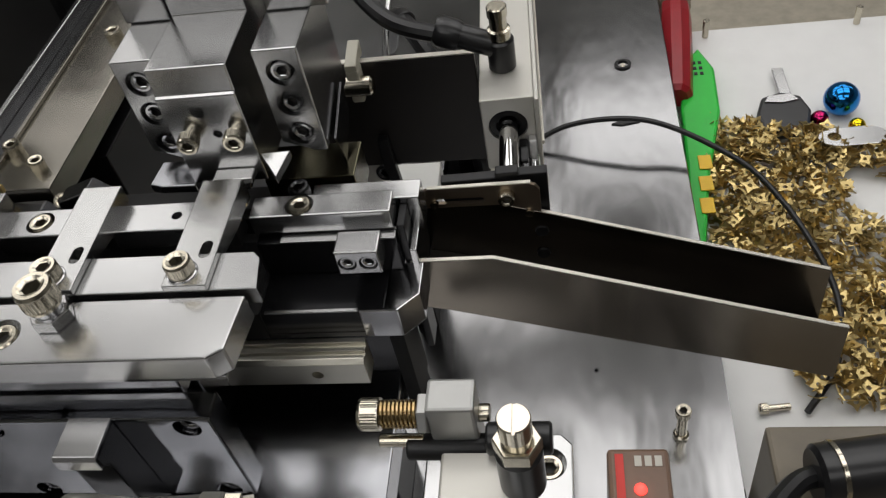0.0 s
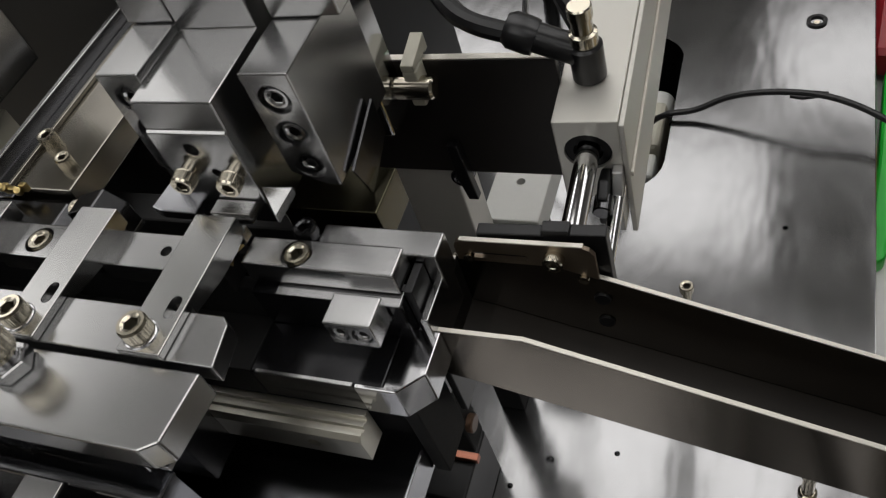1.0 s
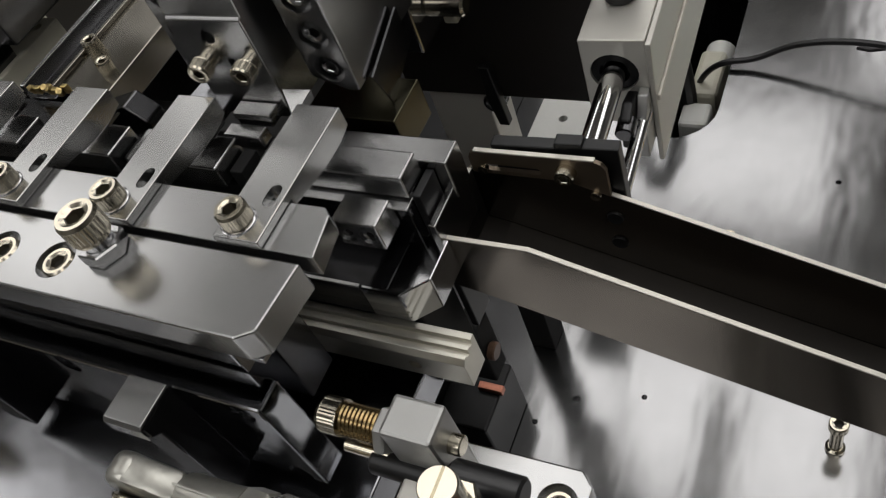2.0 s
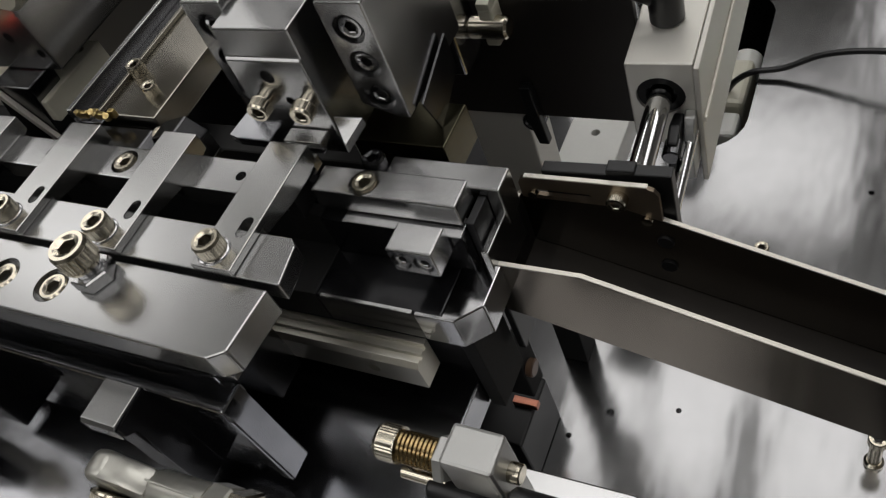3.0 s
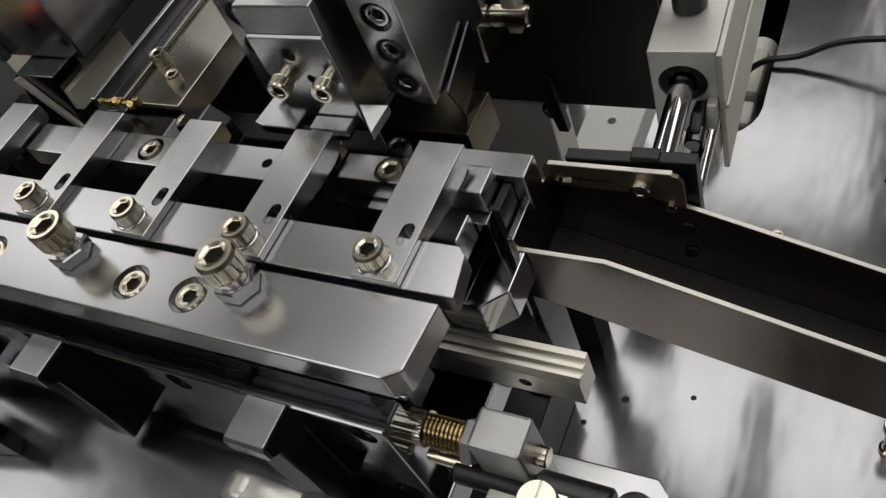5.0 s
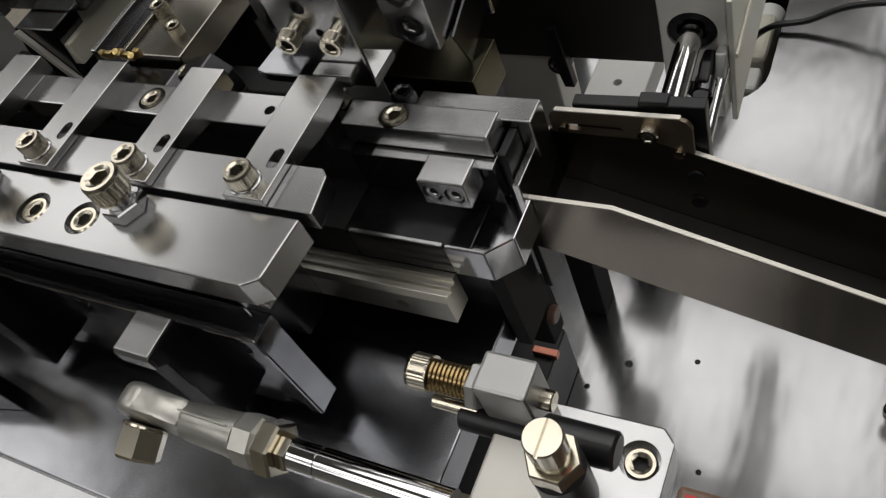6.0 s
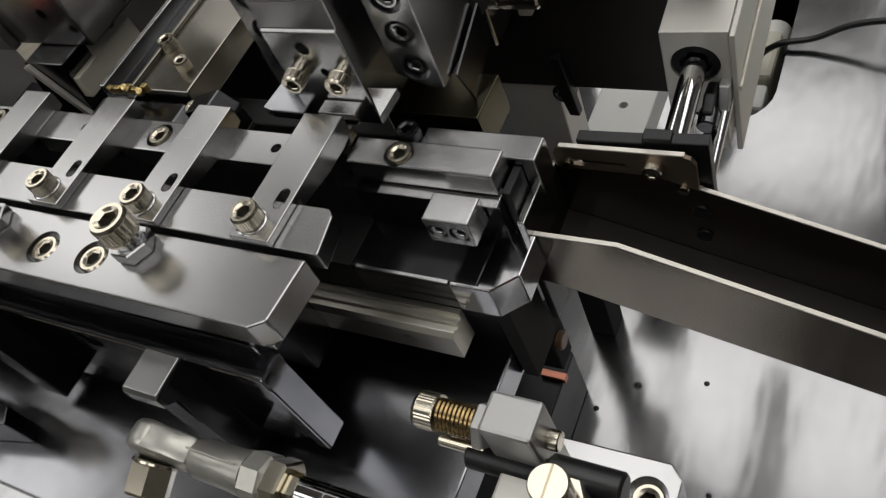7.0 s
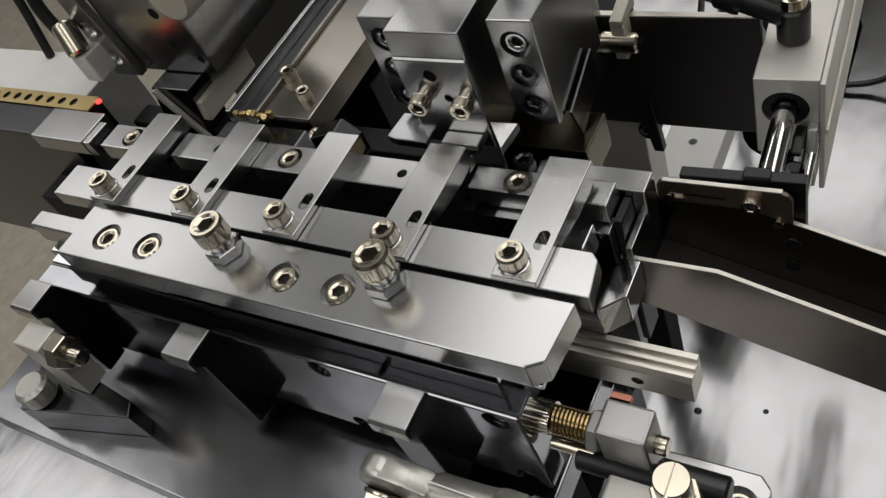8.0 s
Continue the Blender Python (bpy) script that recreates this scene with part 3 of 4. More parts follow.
for x, y in ((-90.2, -41.8), (-150.6, -42.6)):
    part("stud_nut", hexagon((x, y, 264.1), (x, y, 268.2), 10.4), steel, head, "steel lock nut")
    part("stud_collar", rod((x, y, 268.2), (x, y, 270.6), 3.9, 24, 0.3), steel_fine, head, smooth=True)
    part("stud_washer", lathe([(0, 0), (4.9, 0), (4.9, 0.8), (3.9, 1.2), (0, 1.2)], (x, y, 270.6), (0, 0, 1)), nickel, head, smooth=True)
    screw(head, (x, y, 278.2), d=10.8, h=6.4, metal=nickel, spin=25)

# ---- drive of the carriage: rod end and cylinder rod ----
rodend = part("rod_end", prism([(-87.4, 215), (-87.4, 230.2), (-78, 229.6), (-70.4, 227.8), (-70.4, 217.4), (-78, 215.6)], "y", -84.2, -76, 1.4), zinc, carriage, "cast zinc rod end", smooth=True)
part("eye", lathe([(0, 0), (5.8, 0), (7.0, 0.6), (7.7, 1.8), (7.8, 3), (7.8, 6), (7.7, 7.2), (7.0, 8.4), (5.8, 9), (0, 9)], (-87.6, -75.6, 222.6), (0, -1, 0), 40), zinc, rodend, smooth=True)
part("neck", lathe([(0, 0), (5.2, 0), (5.7, 1.5), (6.0, 14), (6.4, 19), (0, 19)], (-71, -80, 222.6), (1, 0, 0)), zinc, rodend, smooth=True)
part("flange", lathe([(0, 0), (6.4, 0), (7.4, 0.9), (7.4, 6.6), (6.4, 7.6), (0, 7.6)], (-52, -80, 222.6), (1, 0, 0), 8), zinc, rodend)
part("casting_seam", prism([(-71, 229.2), (-71, 229.6), (-54, 229.4), (-54, 229)], "y", -80.3, -79.7, 0.1), zinc, rodend)
part("lock_nut", hexagon((-44.3, -80, 222.6), (-38.6, -80, 222.6), 13.6, bevel=0.7), nickel, carriage, "yellowed nickel lock nut")
part("rod_flats", hexagon((-38.6, -80, 222.6), (-35.2, -80, 222.6), 8.4), nickel, carriage)
part("pivot_bolt", hexagon((-86.6, -84.7, 219.6), (-86.2, -94, 216.4), 11.4, bevel=0.8), nickel, carriage, "nickel hexagon pivot bolt")
part("bolt_washer", rod((-86.6, -84.4, 219.8), (-86.6, -85.6, 219.4), 6.6, 24, 0.3), nickel, carriage, smooth=True)
part("drive_rod", lathe([(0, 0), (4.0, 0), (4.3, 0.4), (4.3, 8.4), (4.0, 8.5), (4.0, 9.0), (4.3, 9.1), (4.3, 46), (0, 46)], (-35.2, -80, 222.6), (1, 0, 0), 32), chrome, carriage, "polished drive rod", smooth=True)

# ---- stop block with sprung stop screw on its mounting plate ----
stop = thing("stop_block", (25, -55, 176), "satin aluminium stop block with sprung stop screw", "stop block")
part("mount_plate", drilled(prism([(2, -104), (2, -36), (45, -35.4), (48.5, -39), (48.5, -104)], "z", 176, 190, 0.6), [((41, -46, 194), (41, -46, 184), 5.6)]), steel, stop, "bright steel mounting plate")
screw(stop, (41, -46, 188), d=9, h=5, metal=nickel)
part("block", box(10.4, 23.8, -57, -46.4, 190.1, 238.6, 1.0, seg=2), alu_dull, stop)
part("lower_block", box(13, 34, -78, -58, 190.1, 222, 0.8), alu, stop)
screw(stop, (-9.4, -53, 231), (-1, 0, 0), d=9.4, h=6, metal=nickel)
part("screw_shank", rod((-4, -53, 231), (11, -53, 231), 2.6, 16, 0.2), nickel, stop, smooth=True)
coil = [(-3 + 11.5 * k / 60, -53 + 3.7 * math.cos(k * math.pi / 3), 231 + 3.7 * math.sin(k * math.pi / 3)) for k in range(61)]
part("spring", tube(coil, 0.55, 6), spring_steel, stop, "bronze compression spring", smooth=True)
part("lock_nut", hexagon((7.6, -53, 231), (10.5, -53, 231), 10.5), alu_dull, stop)
part("lock_nut", rod((23.6, -51, 228), (27, -51, 228), 2.6, 16, 0.3), nickel, stop, smooth=True)
part("plunger", rod((-5, -56, 222), (8, -56, 222), 2.0, 16, 0.3), nickel, stop, smooth=True)
part("shock_absorber", lathe([(0, 0), (3.4, 0), (3.8, 0.5), (3.8, 36), (3.2, 37), (0, 37)], (3, -57, 220), (1, 0, 0)), black_oxide, stop, smooth=True)
part("elbow_fitting", rod((26, -58, 226), (44, -58, 226), 4.6, 24, 0.7), plastic_black, stop, smooth=True)
part("valve_body", rod((36, -69, 222), (36, -69, 240), 6.2, 24, 1.0), plastic_black, stop, smooth=True)
part("valve_nut", hexagon((36, -69, 240), (36, -69, 245), 11), nickel, stop)
part("valve_knob", drilled(lathe([(0, 0), (3.6, 0), (3.6, 2), (4.3, 2.5), (4.3, 9), (4.0, 9.4), (0, 9.4)], (36, -69, 245), (0, 0, 1)), [((36, -69, 255.4), (36, -69, 253.6), 0.45, (0, 8, 0))]), nickel, stop, "slotted nickel valve knob")
part("worm_cap", rod((0, -84, 200), (8, -84, 200), 13, 32, 1), beige, stop, smooth=True)

# ---- press head over the track ----
press = thing("press_head", (-55, 40, 250), "ground steel press head with screwed gibs", "press head")
for gx, screws_x in ((-38.2, -31), (-82.5, -75.6)):
    gib = prism([(gx, 267), (gx, 301), (gx + 14, 301), (gx + 14, 262.6), (gx + 10, 262.6)], "y", 25, 62, 0.5)
    part("gib", drilled(gib, [((screws_x, 22, z), (screws_x, 29, z), 4.6) for z in (292.8, 281.4, 270)]), steel, press)
    for k, z in enumerate((292.8, 281.4, 270)):
        screw(press, (screws_x, 25.6, z), (0, -1, 0), d=7, h=4, metal=steel_fine, spin=20 * k)
part("frame_back", box(-100, -36, 74.2, 90, 232, 360, 0.8), steel_fine, press)
part("rear_gib", box(-38, -18, 46, 74, 301.2, 345, 0.6), steel, press)
part("rear_gib", box(-84, -69, 46, 74, 301.2, 345, 0.6), steel, press)
ram = part("ram", drilled(prism([(16.6, 259), (16.6, 292.6), (17.4, 293), (17.8, 302), (46, 302.3), (46, 320), (72, 320), (72, 259)], "x", -68.4, -43.4, 0.5), [((-57, 13, 287), (-57, 22, 287), 2.2), ((-53.5, 13, 278.5), (-53.5, 22, 278.5), 1.5)]), steel, press, "stepped ground steel ram")
for x in (-61.6, -47):
    screw(ram, (x, 10.6, 278.8), (0.06, -1, -0.06), d=6.6, h=3.8, metal=nickel)
    part("screw_neck", rod((x, 14.2, 279), (x, 17.4, 279.2), 2.7, 20, 0.2), nickel, ram, smooth=True)
part("stripper_plate", prism([(-82, 14), (-81, 25), (-48, 25), (-48, 12.5), (-60, 12.5), (-60, 17), (-66, 17), (-66, 12.6), (-78, 12.8)], "z", 258.8, 262, 0.4), sub_steel, press)
part("punch_insert", box(-59, -46, 11.2, 16.4, 262.2, 264.6, 0.4), steel_cross, press, "bright punch insert")
part("punch_insert", box(-61, -48.4, 6, 10.8, 257, 261.2, 0.4), steel_cross, press, "bright punch insert")
wedge = prism([(-43.1, 17.6), (-33.6, 17.9), (-38.4, 11.8)], "z", 266, 269, 0.2)
for v in wedge.verts:
    v.co.z += 0.85 * (v.co.y - 17.6)
part("wedge", wedge, steel, press, "bright tilted steel wedge")
part("side_wing", prism([(30, 263), (51, 270), (51, 257), (34, 250)], "x", -23.2, -22.4, 0.1), steel_dark, press)
part("pressure_plate", box(-50, -19, 26.5, 44, 236, 250, 0.4), olive_steel, press)

# ---- black guard plate between press and cylinder ----
guard = thing("guard_plate", (-5, 92, 198), "black anodised guard plate with clamp pin", "guard plate")
part("sheet", box(-62, 17.2, 92, 95, 197, 249, 0.4), black_ano_and_shade, guard)
part("cut_edge", box(-62, 17.2, 92.2, 94.8, 249.05, 249.6, 0.1), bright_edge, guard)
part("clamp", prism([(-31.5, 236), (-31.5, 250.4), (-26.5, 250.4), (-26.5, 236)], "y", 84.6, 91.9, 0.8), cream, guard, "worn cream clamp strip")
part("clamp_hook", prism([(84.6, 250.5), (84.6, 253), (98, 256), (98, 249.8), (95.2, 249.8), (95.2, 250.5)], "x", -31.3, -26.7, 0.6), cream, guard)
part("clamp_pin", rod((-36, 86, 243), (-22, 86, 243), 4, 20, 0.8), nickel, guard, smooth=True)
part("post", box(-56, -31, 95.2, 112, 120, 197, 0.6), alu, guard, "pale aluminium post")
part("column", box(-54, -40, 96, 111, 0.1, 119.9, 0.6), matte_black, guard, "black column")
part("post_brace", prism([(-27, 198), (-27, 214), (-23, 214), (-21, 186), (-25, 186)], "y", 88, 91.6, 0.4), black_oxide, guard)

screw(guard, (-29, 94.5, 190), (0, -1, 0), d=9, h=5, metal=steel_dark)
anchor = thing("anchor_block", (-43, 185, 0), "white plastic anchor block on a black column", "block")
part("column", box(-54, -40, 158, 196, 0.1, 87.9, 0.6), matte_black, anchor, "black column")
part("block", drilled(box(-56, -26, 146, 200, 88, 104, 0.8), [((-41, 172, 106), (-41, 172, 96), 2.3)]), white_part, anchor)

# ---- left: feed guide, strip and sensor brackets ----
feed = thing("feed_guide", (-150, 60, 0), "steel strip feed guide running away behind the track", "feed guide")
part("groove_plate", box(-163.1, -152.2, 22, 330, 238, 251.5, 0.5), steel_dark, feed)
part("edge_rail", box(-165.6, -163.2, 22, 330, 238, 257, 0.4), steel, feed)
part("cover_strip", box(-152, -126, 24, 330, 244, 254.5, 0.5), warm_steel, feed)
part("cover_lip", box(-152.1, -150.4, 24, 330, 254.6, 256.2, 0.3), warm_steel, feed)
part("support", box(-166, -126, 60, 320, 0.1, 237.8, 0.6), black_oxide, feed)
screw(feed, (-148, 44.5, 259.2), d=6.4, h=4.6)
screw(feed, (-134, 35, 258.8), (0.1, 0, 1), d=5.4, h=4.2)
screw(feed, (-136, 118, 258.5), d=7, h=4)
tips = random.Random(4)
for k in range(9):
    x, y = -159.5 + 2.05 * k, 22.4 + tips.uniform(-0.9, 0.9)
    if k % 2:
        part("brass_tip", lathe([(0, 0), (1.2, 0), (1.5, 1), (1.1, 3), (0, 3.4)], (x, y, 255), (tips.uniform(-0.6, 0.6), -0.5, 1), 12), brass, feed, smooth=True)
    else:
        part("brass_tip", box(x - 1.3, x + 1.3, y - 0.9, y + 0.9, 254.8, 257.2 + tips.uniform(0, 1), 0.35), brass, feed)
part("front_foot", prism([(-168, 246), (-168, 251), (-128, 251), (-122, 246)], "y", 10.5, 22, 0.4), steel_dark, feed)
screw(feed, (-118, 17, 255), (0.2, -0.5, 1), d=6, h=5)
part("latch", prism([(-116, 248), (-116, 258), (-104, 262), (-98, 256), (-98, 248)], "y", 12, 20, 0.6), steel_dark, feed)
part("latch_pad", box(-112, -98, 10.4, 20, 246, 248.5, 0.4), steel, feed)

strip = thing("brass_strip", (-285, 13, 262), "perforated brass carrier strip feeding into the track", "strip")
ribbon = box(-520, -231, 9.4, 17.6, 262, 262.5, 0.05)
part("ribbon", drilled(ribbon, [((x, 13.4, 264), (x, 13.4, 260), 2.1) for x in range(-516, -236, 8)]), brass, strip)
ways = thing("strip_guide", (-300, 10, 176), "pale steel strip guide under the brass strip", "strip guide")
part("back_plate", box(-520, -252, 18, 50, 176, 256, 0.6), white_part, ways, "white painted back plate")
part("rest", box(-520, -232, -6, 17.5, 176, 261.7, 0.5), steel_dark, ways)
part("lead_block", box(-252, -219, -7.5, 9, 255, 262.6, 0.5), steel, ways)
part("lamp_window", rod((-229, 15, 262), (-229, 15, 263), 1.3, 16, 0.2), red_glow, ways, "lit red diode window")

bracket = thing("sensor_bracket", (-200, 45, 190), "dark steel sensor bracket with slotted edge and hoses", "bracket")
part("side_leaf", drilled(prism([(-241, 258), (-243, 300), (-232, 300), (-224, 258)], "y", 36, 40, 0.5), [((-236, 34, 283), (-236, 42, 283), 2.8, (0, 0, 3)), ((-233, 34, 268), (-233, 42, 268), 2.8, (0, 0, 3))]), steel, bracket)
part("main_block", drilled(box(-231, -182, 40.2, 86, 258, 330, 0.8), [((-196, 38, 288), (-196, 46, 288), 2.6), ((-197, 38, 273), (-197, 46, 273), 2.4), ((-186, 38, 266), (-186, 46, 266), 2)]), steel, bracket)
part("round_cap", rod((-182, 39, 296), (-182, 84, 296), 11, 32, 1.5), cream, bracket, smooth=True)
part("leg", prism([(-236, 190), (-214, 257.8), (-192, 257.8), (-206, 190)], "y", 30, 44, 0.6), steel_dark, bracket)
part("leg_edge", prism([(-213, 257), (-210, 257.9), (-196, 232), (-199, 231)], "y", 27.8, 29.8, 0.2), bright_edge, bracket)
part("cream_bar", drilled(box(-204, -191, 31, 66, 240, 250, 0.6), [((-197, 60, 254), (-197, 60, 246), 2)]), cream, bracket)
part("sensor_body", rod((-240, 28, 276.2), (-246, 33, 288), 5, 20, 1.0), nickel, bracket, smooth=True)
part("hose", tube([(-250, 34, 268), (-262, 38, 280), (-266, 42, 300), (-262, 60, 340), (-250, 110, 380)], 3.0), rubber, bracket, smooth=True)
part("hose", tube([(-300, 46, 256.5), (-300, 50, 275), (-296, 56, 310), (-290, 80, 360)], 2.2), rubber, bracket, smooth=True)
part("valve_body", box(-246, -236, 26, 38, 262.7, 276, 0.8), white_part, bracket)

housing = thing("drive_housing", (-250, 230, 0), "black drive housing behind the feed guide", "housing")
part("shell", box(-340, -176, 150, 330, 0.1, 300, 3, seg=2), black_oxide, housing)
part("lid", box(-336, -180, 154, 326, 300.1, 308, 2), black_oxide, housing)

mate = thing("return_stop", (-190, -80, 190), "small steel return stop with nickel nut", "stop block")
part("foot", prism([(-230, -76), (-222, -100), (-168, -88), (-172, -82), (-215, -76)], "z", 190.1, 206, 0.5), steel_dark, mate)
part("block", box(-207, -192, -85, -74.5, 206.1, 238, 0.8), alu, mate)
part("nut", hexagon((-192, -79.5, 231), (-186, -79.5, 231), 12), nickel, mate)
part("bolt_end", rod((-186, -79.5, 231), (-178, -79.5, 231), 3.4, 20, 0.5), nickel, mate, smooth=True)
part("bumper", rod((-214, -92, 206.1), (-214, -92, 216), 7, 24, 1.5), zinc, mate, smooth=True)

# ---- small standing parts on the base plate ----
post = thing("standing_screw", (104.5, 75, 0), "slim nickel screw standing on the base plate", "screw")
part("shank", rod((104.5, 75, 0), (104.5, 75, 22), 3.0, 16, 0.3), nickel, post, smooth=True)
part("collar", lathe([(0, 0), (4.2, 0), (4.4, 2), (3.2, 3), (0, 3)], (104.5, 75, 0), (0, 0, 1), 20), nickel, post, smooth=True)
screw(post, (104.5, 75, 26.5), d=8.6, h=5)
stub = thing("standing_screw", (36.5, 181, 0), "short nickel socket screw standing in the base plate", "screw")
part("shank", rod((36.5, 181, 0), (36.5, 181, 8), 2.6, 16, 0.3), nickel, stub, smooth=True)
screw(stub, (36.5, 181, 13), d=8.0, h=5)
badge = thing("base_clip", (96, 431, 0), "small dark steel clip set in the base plate", "clip")
part("ring", lathe([(4.6, 0.0), (7, 0.0), (7, 1.4), (4.6, 1.4), (4.6, 0.0)], (96, 431, 0), (0, 0, 1), 20), black_oxide, badge)
part("pin", rod((96, 429, 0), (96, 429, 1.6), 2.4, 12, 0.2), nickel, badge)
duct = thing("air_hose", (-60, 330, 0), "thick black air hose rising behind the guard plate", "hose")
part("jacket", tube([(-112, 480, 6.6), (-98, 430, 40), (-76, 372, 100), (-56, 330, 114), (-38, 306, 96), (-24, 308, 50), (-20, 322, -10), (-20, 336, -120)], 6.5), rubber, duct, smooth=True)
part("tie", rod((-66, 352, 111.5), (-61, 342, 113.5), 7.4, 20, 0.6), plastic_black, duct, smooth=True)
stay = thing("stay_rod", (-84, 300, 0), "slim steel stay rod leaning behind the guard plate", "rod")
part("shaft", tube([(-78, 286, 1.8), (-77, 300, 60), (-75, 330, 110), (-72, 372, 130)], 2.2), steel_cross, stay, smooth=True)
part("foot", rod((-78, 286, 0), (-78, 286, 5), 6, 20, 0.5), steel, stay, smooth=True)
eyelet = thing("wire_eyelet", (93, 355, 0), "flattened black wire eyelet lying on the base plate", "eyelet")
part("tag", prism([(82, 352), (90, 350), (104, 353), (106, 356), (92, 357.5)], "z", 0, 1.2, 0.2), rubber, eyelet)
lead = thing("cable", (90, 300, 30), "thin black cable arching over the base plate", "cable")
part("jacket", tube([(-24, 345, -60), (-14, 338, -22), (2, 330, 2), (24, 331, 7), (46, 334, 16), (72, 332, 22), (100, 327, 24), (124, 320, 20), (151, 304, 14), (176, 285, 6), (194, 257, -2), (205, 230, -8), (214, 201, -16), (216, 174, -24), (207, 141, -32), (185, 112, -37)], 2.1), rubber, lead, smooth=True)
plug = thing("plug_connector", (-14, 345, -60), "white plug connector hanging in the cable opening", "connector")
part("shell", box(-22, -2, 300, 322, -60, -26, 3, seg=2), white_part, plug)
part("sleeve", box(-20, -1, 326, 372, -64, -22, 4, seg=2), cream, plug)
part("cap", rod((-10, 372, -40), (-10, 392, -40), 11, 20, 2), white_part, plug, smooth=True)
part("wire", tube([(-12, 390, -42), (-16, 410, -60), (-22, 380, -110), (-20, 330, -200), (-20, 320, -399)], 5), rubber, plug, smooth=True)
# added glowing piece on a stem, in place of a red light coming on
glow_piece = thing("red_glow_riser", (-100, 36, 240), "red glow behind the ram, an added piece raised while lit", "indicator")
part("lens", rod((-104, 34, 250), (-99, 38, 258), 4.2, 20, 0.8), red_glow, glow_piece, smooth=True)
part("stem", box(-104, -99, 34, 39, 200, 250, 0.4), steel_dark, glow_piece)
box_unit = thing("terminal_box", (-42, 50, 0), "black terminal box with copper lugs", "terminal box")
part("case", box(-73, -45, 24, 62, 0.1, 41, 1.2), black_oxide, box_unit)
part("lug", box(-56, -43, 44, 48, 41.1, 45, 0.4), copper, box_unit)

# ---- sensor amplifier, plug and box beside the stop ----
amp = thing("sensor_amplifier", (64, -68, 0), "brown sensor amplifier with red label and lit diode", "sensor")
part("case", box(58, 74, -92, -61, 190, 226, 1.2), brown_case, amp)
part("stand", box(60, 72, -90, -63, 0.1, 189.9, 0.5), alu_dull, amp)
part("label", box(60, 62.2, -88, -63, 226.1, 226.4, 0.05), label_red, amp)
for k in range(3):
    part("print_bar", box(65 + k * 2.6, 66.8 + k * 2.6, -66.5, -63.5, 226.1, 226.3, 0.03), label_pale, amp)
part("diode", lathe([(0, 0), (1.6, 0), (1.5, 0.6), (1.0, 1.1), (0, 1.3)], (66, -73, 226.1), (0, 0, 1), 16), red_glow, amp, smooth=True)
part("hose_connector", rod((74.2, -80, 214), (98, -78, 214), 6, 20, 1), white_part, amp, smooth=True)
part("connector_ring", rod((88, -79, 214), (92, -78.6, 214), 7, 20, 0.5), plastic_black, amp, smooth=True)
unit = thing("control_box", (200, -20, -40), "beige control box on the side table", "box")
part("case", box(137, 300, -120, 46, -39.9, 58, 2, seg=2), brown_tan, unit)
part("plug", rod((150, 12, 72.1), (192, 18, 72.1), 14, 24, 2), plastic_black, unit, "black round plug", smooth=True)
part("plug_ring", rod((158, 13.2, 72.1), (160.4, 13.6, 72.1), 14.6, 24, 0.3), nickel, unit, smooth=True)
part("lead", tube([(151, 12, 72), (140, 6, 74), (122, -18, 82), (104, -62, 92), (90, -140, 80)], 5.0), rubber, unit, smooth=True)

# ---- things on the side table ----
knife = thing("utility_knife", (158, 400, -40), "bright green plastic utility knife with yellow grips", "knife")
part("handle", prism([(143, 262), (150, 268), (163, 345), (181, 420), (184, 480), (174, 512), (163, 496), (150, 430), (146, 350), (141, 290)], "z", -39.9, -26, 2.5), green_plastic, knife)
for k in range(3):
    part("grip", box(151 + 2.2 * k, 161 + 2.2 * k, 300 + 24 * k, 316 + 24 * k, -25.9, -24.6, 0.6), yellow_plastic, knife)
for k in range(6):
    part("vent", box(166 + 5 * (k % 2), 169 + 5 * (k % 2), 470 + 8 * (k // 2), 474 + 8 * (k // 2), -25.9, -25.3, 0.2), black_oxide, knife)
driver = thing("screwdriver", (150, 480, -40), "screwdriver with dark red lacquered handle", "screwdriver")
part("handle", lathe([(0, 0), (9, 0), (13, 4), (14.5, 60), (15, 120), (14, 138), (0, 140)], (140, 412, -24.5), (0.09, 1, 0), 10), red_plastic, driver)
part("collar", rod((152.6, 551, -24.5), (156, 588, -24.5), 15.2, 20, 2), beige, driver)
key = thing("car_key", (232, 430, -40), "car key with dark grey fob and steel blade", "key")
part("fob", prism([(212, 392), (209, 415), (216, 436), (232, 442), (247, 436), (252, 416), (246, 394)], "z", -39.9, -28, 2.5), plastic_black, key)
part("button", prism([(217, 428), (221, 436), (240, 437), (244, 429), (232, 426)], "z", -27.9, -26.6, 0.8), steel, key)
part("blade", box(233, 242, 440, 482, -36, -33, 0.5), steel, key)
for name, at, r, mat in (("blue", (268, 398, -26), 14, blue_foil), ("crimson", (249, 383, -33), 7, pink_foil), ("yellow", (275, 372, -33.5), 6.5, yellow_foil)):
    bead = thing("bead", at, "shiny " + name + " metal bead charm", "bead", "key charms")
    ball = bmesh.new()
    bmesh.ops.create_icosphere(ball, subdivisions=3, radius=r)
    bmesh.ops.translate(ball, verts=ball.verts, vec=at)
    part("ball", ball, mat, bead, smooth=True)
charm = thing("metal_tag", (290, 360, -30), "oval nickel tag with a hole", "tag")
oval = prism([(262 + 16 * math.cos(a * math.pi / 8) + 10 * (math.cos(a * math.pi / 8) > 0) * 2, 372 + 11 * math.sin(a * math.pi / 8)) for a in range(16)], "z", -24, -21, 0.6)
part("plate", drilled(oval, [((258, 372, -18), (258, 372, -28), 5)]), steel, charm)
